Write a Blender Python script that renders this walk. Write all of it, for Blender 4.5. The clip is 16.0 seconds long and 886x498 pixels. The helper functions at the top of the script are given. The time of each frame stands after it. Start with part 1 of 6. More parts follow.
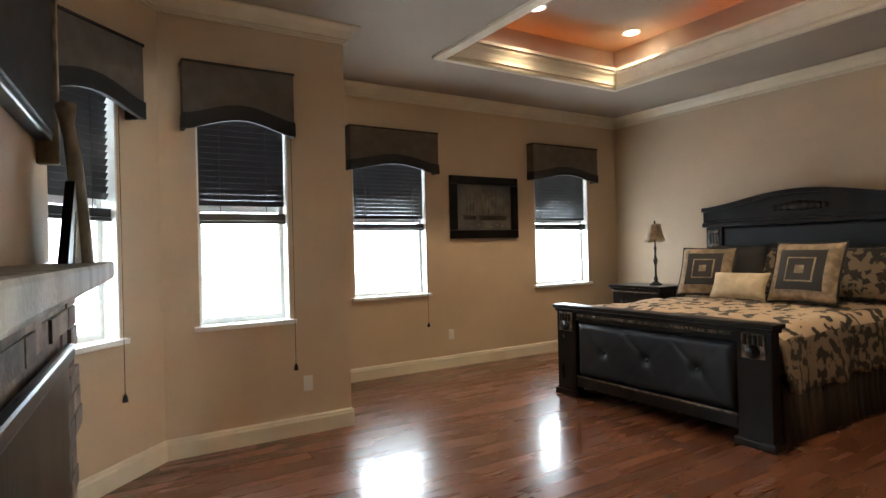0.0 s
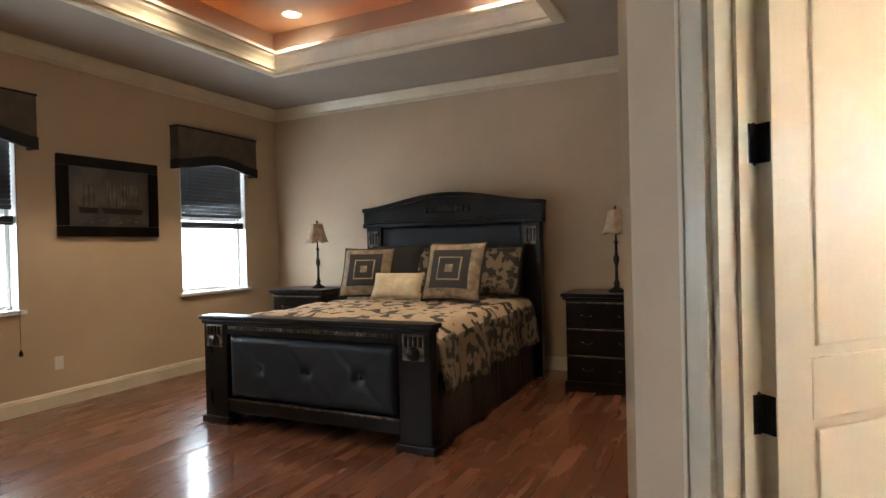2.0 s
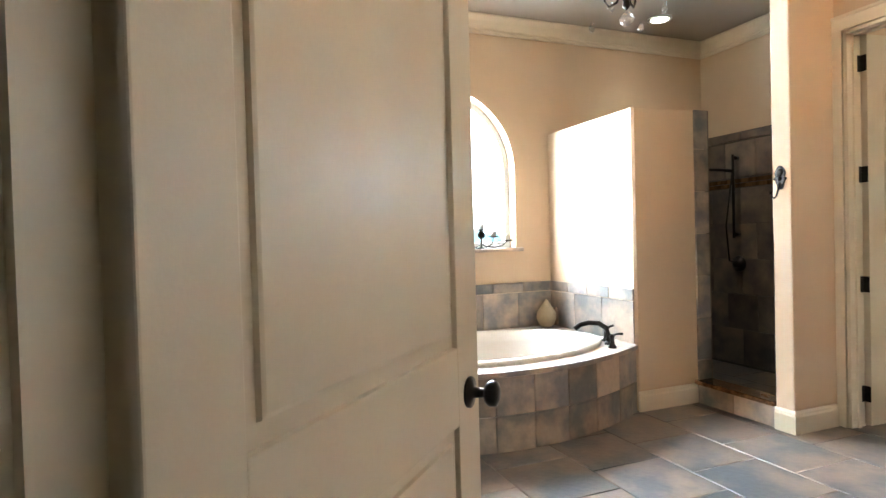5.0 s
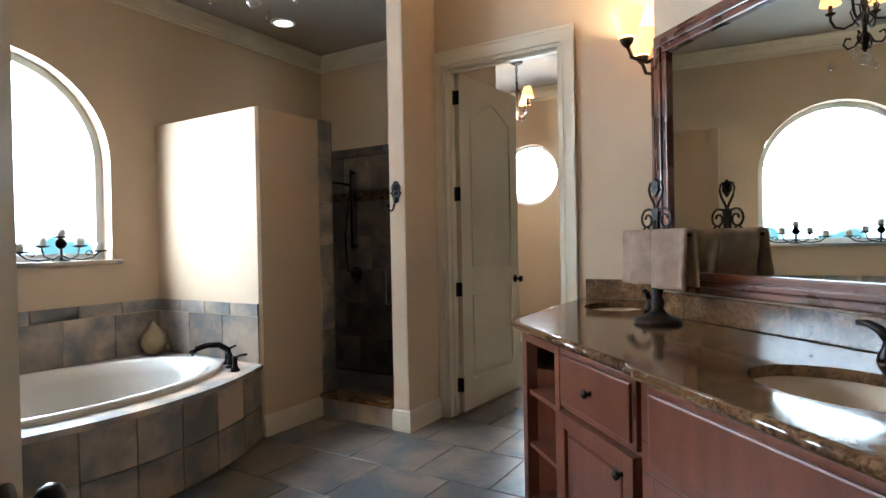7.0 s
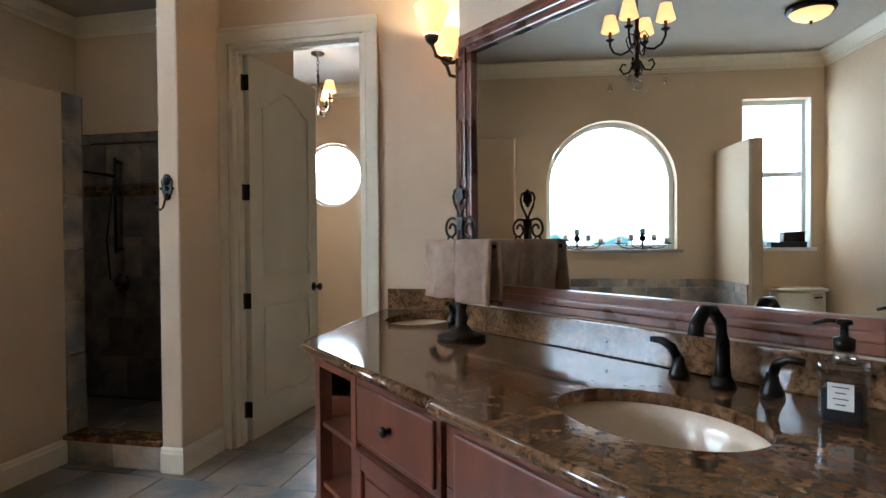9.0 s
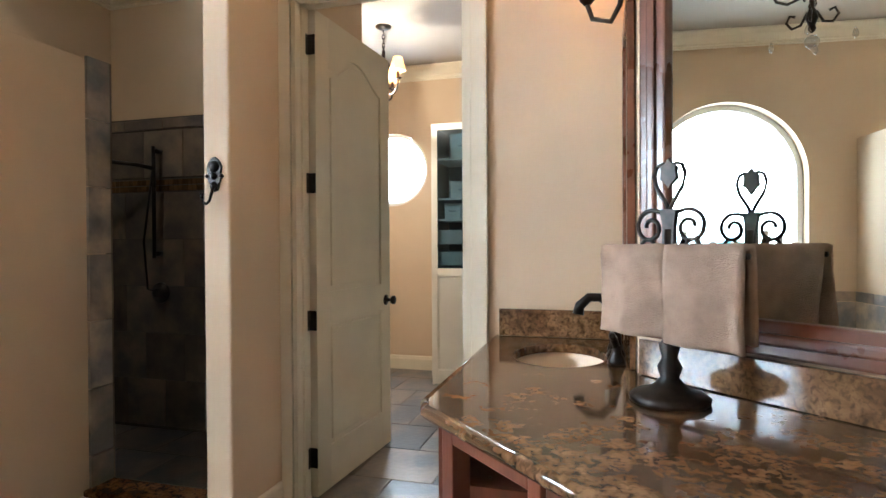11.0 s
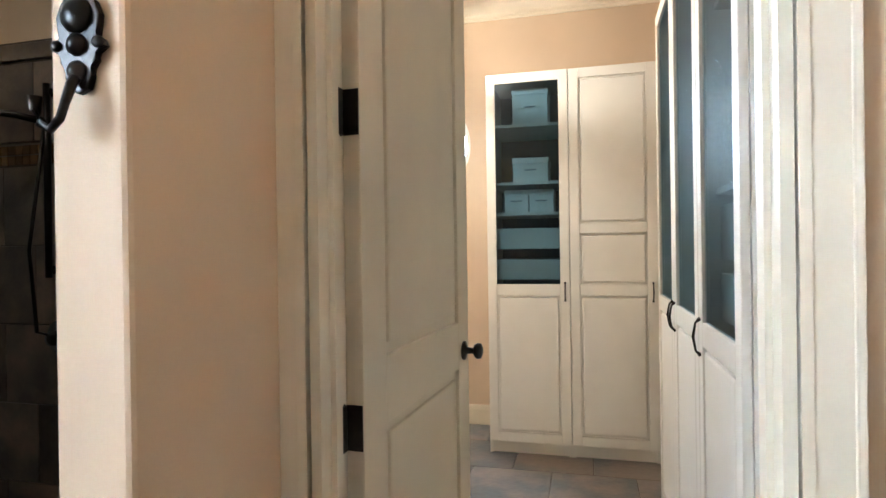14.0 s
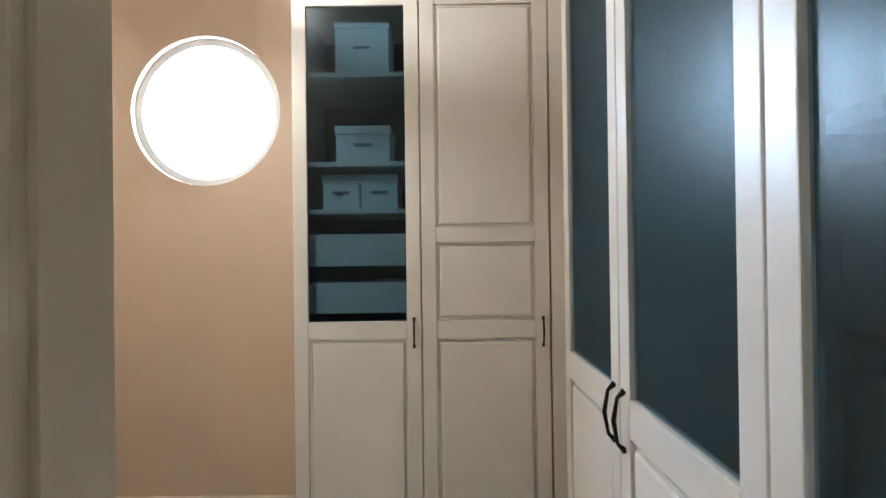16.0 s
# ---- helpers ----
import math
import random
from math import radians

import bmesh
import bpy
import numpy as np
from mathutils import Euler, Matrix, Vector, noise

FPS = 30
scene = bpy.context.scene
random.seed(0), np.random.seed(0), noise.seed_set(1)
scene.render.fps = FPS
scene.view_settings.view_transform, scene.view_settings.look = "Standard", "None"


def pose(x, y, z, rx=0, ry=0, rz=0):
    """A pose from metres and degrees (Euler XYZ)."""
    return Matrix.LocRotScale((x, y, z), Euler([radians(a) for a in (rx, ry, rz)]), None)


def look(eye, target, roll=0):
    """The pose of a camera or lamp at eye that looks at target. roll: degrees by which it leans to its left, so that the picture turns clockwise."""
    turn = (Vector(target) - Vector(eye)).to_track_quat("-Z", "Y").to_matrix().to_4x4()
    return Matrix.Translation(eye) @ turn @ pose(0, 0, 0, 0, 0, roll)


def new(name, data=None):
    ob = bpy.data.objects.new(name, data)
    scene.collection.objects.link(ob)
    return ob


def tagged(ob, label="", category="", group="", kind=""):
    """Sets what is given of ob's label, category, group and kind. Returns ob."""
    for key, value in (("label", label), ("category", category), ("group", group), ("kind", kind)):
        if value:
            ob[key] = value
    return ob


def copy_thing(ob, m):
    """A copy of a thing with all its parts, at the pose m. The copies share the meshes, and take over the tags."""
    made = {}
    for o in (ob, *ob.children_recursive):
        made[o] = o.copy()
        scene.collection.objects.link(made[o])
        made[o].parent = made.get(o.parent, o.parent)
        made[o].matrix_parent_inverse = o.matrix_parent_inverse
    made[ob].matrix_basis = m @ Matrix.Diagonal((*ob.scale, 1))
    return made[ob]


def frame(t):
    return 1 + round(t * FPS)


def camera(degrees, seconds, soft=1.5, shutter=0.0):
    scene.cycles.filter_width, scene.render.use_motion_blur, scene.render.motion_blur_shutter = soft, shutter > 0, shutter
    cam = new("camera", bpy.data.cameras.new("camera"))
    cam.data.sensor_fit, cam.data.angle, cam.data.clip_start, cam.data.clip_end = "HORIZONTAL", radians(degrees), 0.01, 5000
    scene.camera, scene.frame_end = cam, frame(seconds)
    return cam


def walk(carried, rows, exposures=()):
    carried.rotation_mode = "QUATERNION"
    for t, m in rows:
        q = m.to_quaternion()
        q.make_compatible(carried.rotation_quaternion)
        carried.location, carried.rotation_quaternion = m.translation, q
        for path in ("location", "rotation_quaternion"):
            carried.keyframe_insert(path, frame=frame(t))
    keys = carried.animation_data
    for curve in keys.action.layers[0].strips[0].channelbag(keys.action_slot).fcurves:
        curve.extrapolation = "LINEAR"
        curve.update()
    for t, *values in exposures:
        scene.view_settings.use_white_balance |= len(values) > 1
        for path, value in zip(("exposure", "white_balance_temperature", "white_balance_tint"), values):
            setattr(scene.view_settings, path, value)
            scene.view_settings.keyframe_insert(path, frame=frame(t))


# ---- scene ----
cam = camera(75.3, 16.0)
PATH = [
    (0, (0.464, -0.013, 1.382), (1.522, 1.684, 1.382), -1.4),
    (0.5, (0.57, 0.097, 1.365), (1.838, 1.644, 1.359), -1.3),
    (1, (0.661, 0.21, 1.35), (2.135, 1.563, 1.341), -1.3),
    (1.2, (0.67, 0.253, 1.336), (2.245, 1.487, 1.331), -1.5),
    (1.5, (0.794, 0.299, 1.35), (2.455, 1.412, 1.336), -1.5),
    (2, (0.98, 0.362, 1.347), (2.783, 1.227, 1.332), -1.4),
    (2.5, (1.166, 0.389, 1.337), (3.079, 0.975, 1.321), -1.4),
    (2.6, (1.209, 0.392, 1.338), (3.138, 0.919, 1.321), -1.4),
    (3, (1.374, 0.41, 1.327), (3.35, 0.714, 1.309), -1.2),
    (3.2, (1.469, 0.425, 1.338), (3.46, 0.611, 1.315), -1.5),
    (5.3, (2.163, 0.153, 1.237), (3.949, -0.748, 1.208), -1.5),
    (5.5, (2.21, 0.148, 1.23), (3.933, -0.867, 1.205), -1.5),
    (6, (2.258, 0.087, 1.237), (3.81, -1.174, 1.21), -1.4),
    (6.4, (2.323, 0.041, 1.24), (3.694, -1.415, 1.215), -1.3),
    (6.5, (2.332, 0.038, 1.243), (3.652, -1.464, 1.215), -1.2),
    (7, (2.39, -0.016, 1.238), (3.436, -1.721, 1.215), -1.1),
    (7.5, (2.423, -0.075, 1.264), (3.196, -1.919, 1.232), -1.0),
    (8, (2.456, -0.132, 1.266), (3.004, -2.055, 1.235), -0.9),
    (8.2, (2.449, -0.162, 1.281), (2.95, -2.098, 1.246), -0.8),
    (10.3, (2.763, -0.758, 1.26), (3.165, -2.717, 1.238), -0.3),
    (10.5, (2.849, -0.85, 1.271), (3.288, -2.801, 1.25), -0.3),
    (11, (3.041, -1.015, 1.281), (3.587, -2.939, 1.261), -0.3),
    (11.5, (3.23, -1.202, 1.274), (3.923, -3.078, 1.265), -0.3),
    (12, (3.427, -1.404, 1.282), (4.265, -3.22, 1.272), -0.4),
    (12.5, (3.653, -1.607, 1.284), (4.579, -3.38, 1.276), -0.4),
    (13, (3.817, -1.817, 1.288), (4.719, -3.602, 1.281), -0.5),
    (13.5, (3.898, -2.128, 1.272), (4.628, -3.99, 1.269), -0.7),
    (14, (3.955, -2.435, 1.287), (4.442, -4.375, 1.282), -0.8),
    (14.5, (4.023, -2.768, 1.306), (4.299, -4.748, 1.305), -0.7),
    (15, (4.021, -3.078, 1.317), (4.137, -5.074, 1.31), -1.1),
    (15.5, (3.985, -3.417, 1.335), (3.996, -5.417, 1.329), -0.8),
    (16, (3.948, -3.733, 1.321), (3.968, -5.733, 1.334), -0.7),
]
EXPOSURES = [(0, 2.25, 6600, 5), (1.5, 2.4, 6500, 5), (2.5, 1.95, 6350, 5), (3.0, 1.65, 6300, 5), (3.2, 1.6, 6250, 5), (5.3, 0.75, 6150, 5),
             (6, 0.35, 6100, 5), (6.5, 0.1, 6000, 5), (7, -0.45, 5850, 4), (8, -0.72, 5700, 4), (8.2, -0.72, 5700, 4), (10.3, -0.2, 5850, 5),
             (11, 0.12, 6000, 5), (12.5, 0.25, 5750, 5), (13.5, 0.55, 5800, 5), (14.5, 0.5, 5650, 5), (15.5, 0.0, 5450, 5), (16, -0.1, 5350, 6)]
walk(cam, [(t, look(eye, target, roll)) for t, eye, target, roll in PATH], EXPOSURES)

# ---- light ----
world = bpy.data.worlds.new("world")
scene.world = world
world.use_nodes = True
wn = world.node_tree.nodes
sky = wn.new("ShaderNodeTexSky")
sky.sky_type, sky.sun_disc = "NISHITA", False
sky.sun_elevation, sky.sun_rotation = radians(45), radians(200)
wn["Background"].inputs["Strength"].default_value = 0.08
world.node_tree.links.new(sky.outputs[0], wn["Background"].inputs["Color"])

WARM = (1.0, 0.72, 0.42)


def lamp(name, kind, at, power, color=(1, 1, 1), size=0.1, target=None, size_y=None):
    data = bpy.data.lights.new(name, kind)
    data.energy, data.color = power, color
    if kind == "AREA":
        data.size = size
        if size_y:
            data.shape, data.size_y = "RECTANGLE", size_y
    elif kind == "SPOT":
        data.shadow_soft_size, data.spot_size, data.spot_blend = size, radians(110), 0.6
    else:
        data.shadow_soft_size = size
    ob = new(name, data)
    ob.matrix_world = look(at, target) if target else Matrix.Translation(at)
    return ob


for x, y in ((4.09, 4.05), (5.4, 4.05), (4.09, 1.95), (5.4, 1.95)):
    lamp("downlight_lamp", "SPOT", (x, y, 3.59), 17, (1, 0.78, 0.52), 0.06, (x, y, 0))
lamp("shower_downlight_lamp", "SPOT", (5.98, -3.41, 3.05), 10, (1, 0.85, 0.65), 0.06, (5.98, -3.41, 0))
for x, y, sx, sy in ((4.445, 4.54, 2.3, 0.04), (4.445, 1.43, 2.3, 0.04), (3.20, 2.98, 0.04, 2.8), (5.69, 2.98, 0.04, 2.8)):
    lamp("cove_lamp", "AREA", (x, y, 3.26), 0.8, (1.0, 0.20, 0.02), sx, (x, y, 4), sy)
for x, y in ((3.12, -3.02), (3.10, -3.36)):
    lamp("sconce_lamp", "POINT", (x, y, 2.37), 20, WARM, 0.02)
lamp("closet_chandelier_lamp", "POINT", (4.74, -5.3, 2.52), 40, (1.0, 0.87, 0.72), 0.012)


# ---- materials ----
def material(name, color, rough=0.5, metal=0.0, vary=0.12, scale=3.0, grain=60.0, bump=0.05, second=None, lo=0.4, hi=0.65,
             stretch=(1, 1, 1), rnd=0.0, spec=0.5, coat=0.0, world_space=False):
    m = bpy.data.materials.new(name)
    m.use_nodes = True
    t, n = m.node_tree, m.node_tree.nodes
    b = n["Principled BSDF"]
    L = t.links.new
    tc = n.new("ShaderNodeTexCoord")
    mp = n.new("ShaderNodeMapping")
    mp.inputs["Scale"].default_value = stretch
    if world_space:
        geo = n.new("ShaderNodeNewGeometry")
        L(geo.outputs["Position"], mp.inputs[0])
    else:
        L(tc.outputs["Object"], mp.inputs[0])
    n1, n2 = n.new("ShaderNodeTexNoise"), n.new("ShaderNodeTexNoise")
    n1.inputs["Scale"].default_value, n1.inputs["Detail"].default_value = scale, 5
    n2.inputs["Scale"].default_value, n2.inputs["Detail"].default_value = grain, 3
    L(mp.outputs[0], n1.inputs[0])
    L(mp.outputs[0], n2.inputs[0])
    ramp = n.new("ShaderNodeValToRGB")
    c2 = second or tuple(c * (1 - 2 * vary) for c in color)
    ramp.color_ramp.elements[0].position, ramp.color_ramp.elements[1].position = lo, hi
    ramp.color_ramp.elements[0].color, ramp.color_ramp.elements[1].color = (*c2, 1), (*color, 1)
    L(n1.outputs["Fac"], ramp.inputs[0])
    out = ramp.outputs[0]
    hsv = n.new("ShaderNodeHueSaturation")
    L(out, hsv.inputs["Color"])
    mr = n.new("ShaderNodeMapRange")
    mr.inputs[3].default_value, mr.inputs[4].default_value = 1 - vary * 0.5, 1 + vary * 0.5
    L(n2.outputs["Fac"], mr.inputs[0])
    val = mr.outputs[0]
    if rnd:
        oi = n.new("ShaderNodeObjectInfo")
        gi = n.new("ShaderNodeNewGeometry")
        ad = n.new("ShaderNodeMath")
        ad.operation = "ADD"
        L(oi.outputs["Random"], ad.inputs[0])
        L(gi.outputs["Random Per Island"], ad.inputs[1])
        fr = n.new("ShaderNodeMath")
        fr.operation = "FRACT"
        L(ad.outputs[0], fr.inputs[0])
        r2 = n.new("ShaderNodeMapRange")
        r2.inputs[3].default_value, r2.inputs[4].default_value = 1 - rnd, 1 + rnd
        L(fr.outputs[0], r2.inputs[0])
        mu = n.new("ShaderNodeMath")
        mu.operation = "MULTIPLY"
        L(val, mu.inputs[0])
        L(r2.outputs[0], mu.inputs[1])
        val = mu.outputs[0]
        # shift the noise from piece to piece
        off = n.new("ShaderNodeVectorMath")
        off.operation = "ADD"
        sc = n.new("ShaderNodeMath")
        sc.operation = "MULTIPLY"
        sc.inputs[1].default_value = 37.0
        L(fr.outputs[0], sc.inputs[0])
        L(mp.outputs[0], off.inputs[0])
        L(sc.outputs[0], off.inputs[1])
        L(off.outputs[0], n1.inputs[0])
    L(val, hsv.inputs["Value"])
    L(hsv.outputs[0], b.inputs["Base Color"])
    rr = n.new("ShaderNodeMapRange")
    rr.inputs[3].default_value, rr.inputs[4].default_value = max(rough - 0.06, 0.02), min(rough + 0.06, 1)
    L(n1.outputs["Fac"], rr.inputs[0])
    L(rr.outputs[0], b.inputs["Roughness"])
    b.inputs["Metallic"].default_value = metal
    b.inputs["Specular IOR Level"].default_value = spec
    b.inputs["Coat Weight"].default_value = coat
    b.inputs["Coat Roughness"].default_value = 0.08
    if bump:
        bp = n.new("ShaderNodeBump")
        bp.inputs["Strength"].default_value, bp.inputs["Distance"].default_value = bump, 0.01
        L(n2.outputs["Fac"], bp.inputs["Height"])
        L(bp.outputs[0], b.inputs["Normal"])
    return m


def glowing(name, color, strength):
    m = bpy.data.materials.new(name)
    m.use_nodes = True
    b = m.node_tree.nodes["Principled BSDF"]
    b.inputs["Base Color"].default_value = (*color, 1)
    b.inputs["Emission Color"].default_value = (*color, 1)
    b.inputs["Emission Strength"].default_value = strength
    return m


def pane_glass(name, tint, gloss_rough, gloss=0.08, edge=0.5):
    m = bpy.data.materials.new(name)
    m.use_nodes = True
    t, n = m.node_tree, m.node_tree.nodes
    n.remove(n["Principled BSDF"])
    tr, gl, mx, lw = (n.new("ShaderNode" + k) for k in ("BsdfTransparent", "BsdfGlossy", "MixShader", "LayerWeight"))
    lw.inputs[0].default_value = 0.12
    tr.inputs[0].default_value = (*tint, 1)
    gl.inputs["Roughness"].default_value = gloss_rough
    ad = n.new("ShaderNodeMath")
    ad.operation = "MULTIPLY_ADD"
    ad.inputs[1].default_value, ad.inputs[2].default_value = edge, gloss
    t.links.new(lw.outputs["Facing"], ad.inputs[0])
    t.links.new(ad.outputs[0], mx.inputs[0])
    t.links.new(tr.outputs[0], mx.inputs[1])
    t.links.new(gl.outputs[0], mx.inputs[2])
    t.links.new(mx.outputs[0], n["Material Output"].inputs[0])
    return m


def daylight(name, strength, low=(0.35, 0.75, 0.8), z0=0.9, z1=1.9):
    """Bright sky over hazy blue-green trees, seen through frosted panes."""
    m = bpy.data.materials.new(name)
    m.use_nodes = True
    t, n = m.node_tree, m.node_tree.nodes
    n.remove(n["Principled BSDF"])
    em, geo, sep, mr, ns, ad, ramp = (n.new("ShaderNode" + k) for k in
                                      ("Emission", "NewGeometry", "SeparateXYZ", "MapRange", "TexNoise", "Math", "ValToRGB"))
    L = t.links.new
    L(geo.outputs["Position"], sep.inputs[0])
    mr.inputs[1].default_value, mr.inputs[2].default_value = z0, z1
    L(sep.outputs["Z"], mr.inputs[0])
    ns.inputs["Scale"].default_value = 2.6
    L(geo.outputs["Position"], ns.inputs[0])
    ad.operation = "MULTIPLY_ADD"
    ad.inputs[1].default_value, ad.inputs[2].default_value = 0.5, -0.22
    L(ns.outputs["Fac"], ad.inputs[0])
    s2 = n.new("ShaderNodeMath")
    L(mr.outputs[0], s2.inputs[0])
    L(ad.outputs[0], s2.inputs[1])
    ramp.color_ramp.elements[0].color = (*[c * 0.02 for c in low], 1)
    ramp.color_ramp.elements[1].color = (0.86, 0.94, 1.0, 1)
    ramp.color_ramp.elements[0].position, ramp.color_ramp.elements[1].position = 0.0, 0.7
    L(s2.outputs[0], ramp.inputs[0])
    L(ramp.outputs[0], em.inputs[0])
    em.inputs[1].default_value = strength
    L(em.outputs[0], n["Material Output"].inputs[0])
    return m


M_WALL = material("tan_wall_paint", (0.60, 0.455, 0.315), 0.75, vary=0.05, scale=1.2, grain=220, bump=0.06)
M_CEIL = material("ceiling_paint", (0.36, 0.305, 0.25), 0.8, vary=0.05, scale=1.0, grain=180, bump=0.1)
M_TRIM = material("cream_trim_paint", (0.72, 0.64, 0.50), 0.35, vary=0.04, scale=4, grain=90, bump=0.02)
M_DOOR = material("cream_door_paint", (0.66, 0.57, 0.43), 0.38, vary=0.04, scale=3, grain=140, bump=0.03)
M_WHITE = material("white_cabinet_paint", (0.80, 0.77, 0.70), 0.35, vary=0.03, scale=3, grain=160, bump=0.03)
M_WINFR = material("white_window_frame", (0.8, 0.8, 0.78), 0.4, vary=0.03)
M_PLANK = material("red_brown_hardwood", (0.17, 0.062, 0.032), 0.27, vary=0.2, scale=2.4, grain=26, bump=0.12, second=(0.10, 0.037, 0.02),
                   lo=0.3, hi=0.72, stretch=(0.5, 3, 3), rnd=0.16, coat=0.3)
M_GAP = material("dark_joint", (0.03, 0.018, 0.012), 0.8, vary=0.2)
M_GROUT = material("grey_grout", (0.115, 0.10, 0.088), 0.9, vary=0.2, grain=200)
M_SLATE = material("grey_brown_slate_tile", (0.20, 0.155, 0.125), 0.33, vary=0.3, scale=3.2, grain=30, bump=0.18, second=(0.075, 0.082, 0.092), lo=0.40, hi=0.60, rnd=0.3)
M_SLATE_W = material("slate_wall_tile", (0.43, 0.33, 0.25), 0.4, vary=0.3, scale=4.5, grain=32, bump=0.25, second=(0.18, 0.175, 0.175), lo=0.40, hi=0.62, rnd=0.34)
M_SHOWER = material("dark_shower_tile", (0.20, 0.145, 0.11), 0.4, vary=0.25, scale=5, grain=45, bump=0.2, second=(0.08, 0.07, 0.065), lo=0.36, hi=0.66, rnd=0.25)
M_MOSAIC = material("amber_mosaic_tile", (0.13, 0.075, 0.035), 0.25, vary=0.2, scale=9, rnd=0.4)
M_BLACKW = material("black_brown_wood", (0.012, 0.008, 0.007), 0.3, vary=0.3, scale=6, grain=50, bump=0.05, stretch=(1, 1, 0.25), spec=0.2)
M_GILT = material("worn_gilt_edge", (0.24, 0.17, 0.11), 0.35, 0.5, vary=0.4, scale=20)
M_LEATHER = material("black_leather", (0.012, 0.014, 0.019), 0.36, spec=0.3, vary=0.2, scale=8, grain=120, bump=0.25)
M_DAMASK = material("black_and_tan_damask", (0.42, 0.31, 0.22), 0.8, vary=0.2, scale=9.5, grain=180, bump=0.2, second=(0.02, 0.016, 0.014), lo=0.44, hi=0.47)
# damask at half brightness: shade coloured into the comforter's sides; also the brown shams
M_DAMASK_SIDE = material("brown_damask_shaded_side", (0.20, 0.15, 0.105), 0.8, vary=0.2, scale=13, grain=180, bump=0.2, second=(0.022, 0.018, 0.015), lo=0.47, hi=0.51)
M_SKIRT = material("dark_striped_skirt", (0.07, 0.055, 0.045), 0.8, vary=0.3, scale=14, second=(0.02, 0.017, 0.015), stretch=(1, 1, 0.05))
M_BLACKCLOTH = material("black_cloth", (0.014, 0.012, 0.012), 0.7, vary=0.2, grain=200, bump=0.2)
M_TANCLOTH = material("tan_woven_cloth", (0.36, 0.26, 0.17), 0.8, vary=0.25, scale=14, grain=240, bump=0.25)
M_CREAMCLOTH = material("cream_cloth", (0.50, 0.40, 0.27), 0.75, vary=0.12, scale=10, grain=240, bump=0.2)
M_VALANCE = material("grey_brown_valance_fabric", (0.13, 0.105, 0.085), 0.85, vary=0.12, scale=9, grain=260, bump=0.2)
M_BLIND = material("black_blind_slat", (0.016, 0.015, 0.018), 0.35, vary=0.2, scale=5)
M_BRONZE = material("oil_rubbed_bronze", (0.020, 0.016, 0.014), 0.32, 0.7, vary=0.3, scale=14)
M_IRON = material("brown_wrought_iron", (0.035, 0.022, 0.015), 0.45, 0.5, vary=0.4, scale=25, bump=0.1)
M_CHERRY = material("cherry_cabinet_wood", (0.165, 0.052, 0.028), 0.3, vary=0.25, scale=4, grain=40, bump=0.06, second=(0.10, 0.031, 0.018), lo=0.3, hi=0.7, stretch=(4, 4, 0.5), coat=0.15)
M_CHERRY_IN = material("pale_cabinet_inside", (0.46, 0.30, 0.19), 0.5, vary=0.12, scale=4, stretch=(3, 3, 0.5))
M_MIRFRAME = material("red_brown_mirror_frame", (0.17, 0.055, 0.026), 0.28, vary=0.25, scale=5, grain=50, bump=0.05, coat=0.2)
M_PORCELAIN = material("white_porcelain", (0.82, 0.80, 0.76), 0.12, vary=0.02, bump=0)
M_BISCUIT = material("biscuit_porcelain", (0.80, 0.65, 0.50), 0.18, vary=0.03, bump=0)
M_TOWEL = material("beige_terry_towel", (0.40, 0.27, 0.195), 0.95, vary=0.15, scale=12, grain=320, bump=0.6)
M_SHADE = glowing("lit_glass_shade", (1.0, 0.55, 0.22), 2.4)
M_DISC = glowing("lit_lamp_lens", (1.0, 0.9, 0.75), 14.0)
M_LAMPSHADE = material("pale_fabric_shade", (0.50, 0.36, 0.24), 0.85, vary=0.2, scale=14)
M_CRYSTAL = pane_glass("clear_crystal", (0.9, 0.93, 0.95), 0.02, 0.2)
M_PANE = pane_glass("clear_window_glass", (0.95, 0.97, 1.0), 0.01, 0.0)
M_CABGLASS = pane_glass("smoky_cabinet_glass", (0.58, 0.68, 0.74), 0.3, 0.015, 0.10)
M_STONE = material("stacked_brown_stone", (0.26, 0.19, 0.14), 0.8, vary=0.35, scale=8, grain=60, bump=0.5, second=(0.10, 0.07, 0.055), rnd=0.4)
M_MANTEL = material("weathered_mantel_stone", (0.36, 0.31, 0.24), 0.7, vary=0.25, scale=6, bump=0.3)
M_STEEL = material("dark_blue_steel", (0.03, 0.045, 0.07), 0.3, 0.6, vary=0.15)
M_OUTLET = material("white_plastic", (0.75, 0.72, 0.66), 0.35, vary=0.03)
M_SKYLIGHT_B = daylight("bright_sky_bedroom", 4.0, z0=-1, z1=0.2)
M_SKYLIGHT_W = daylight("bright_sky_bath", 78.0, z0=1.22, z1=2.4)
M_SKYLIGHT_R = daylight("bright_sky_closet", 120.0, z0=1.6, z1=2.8)


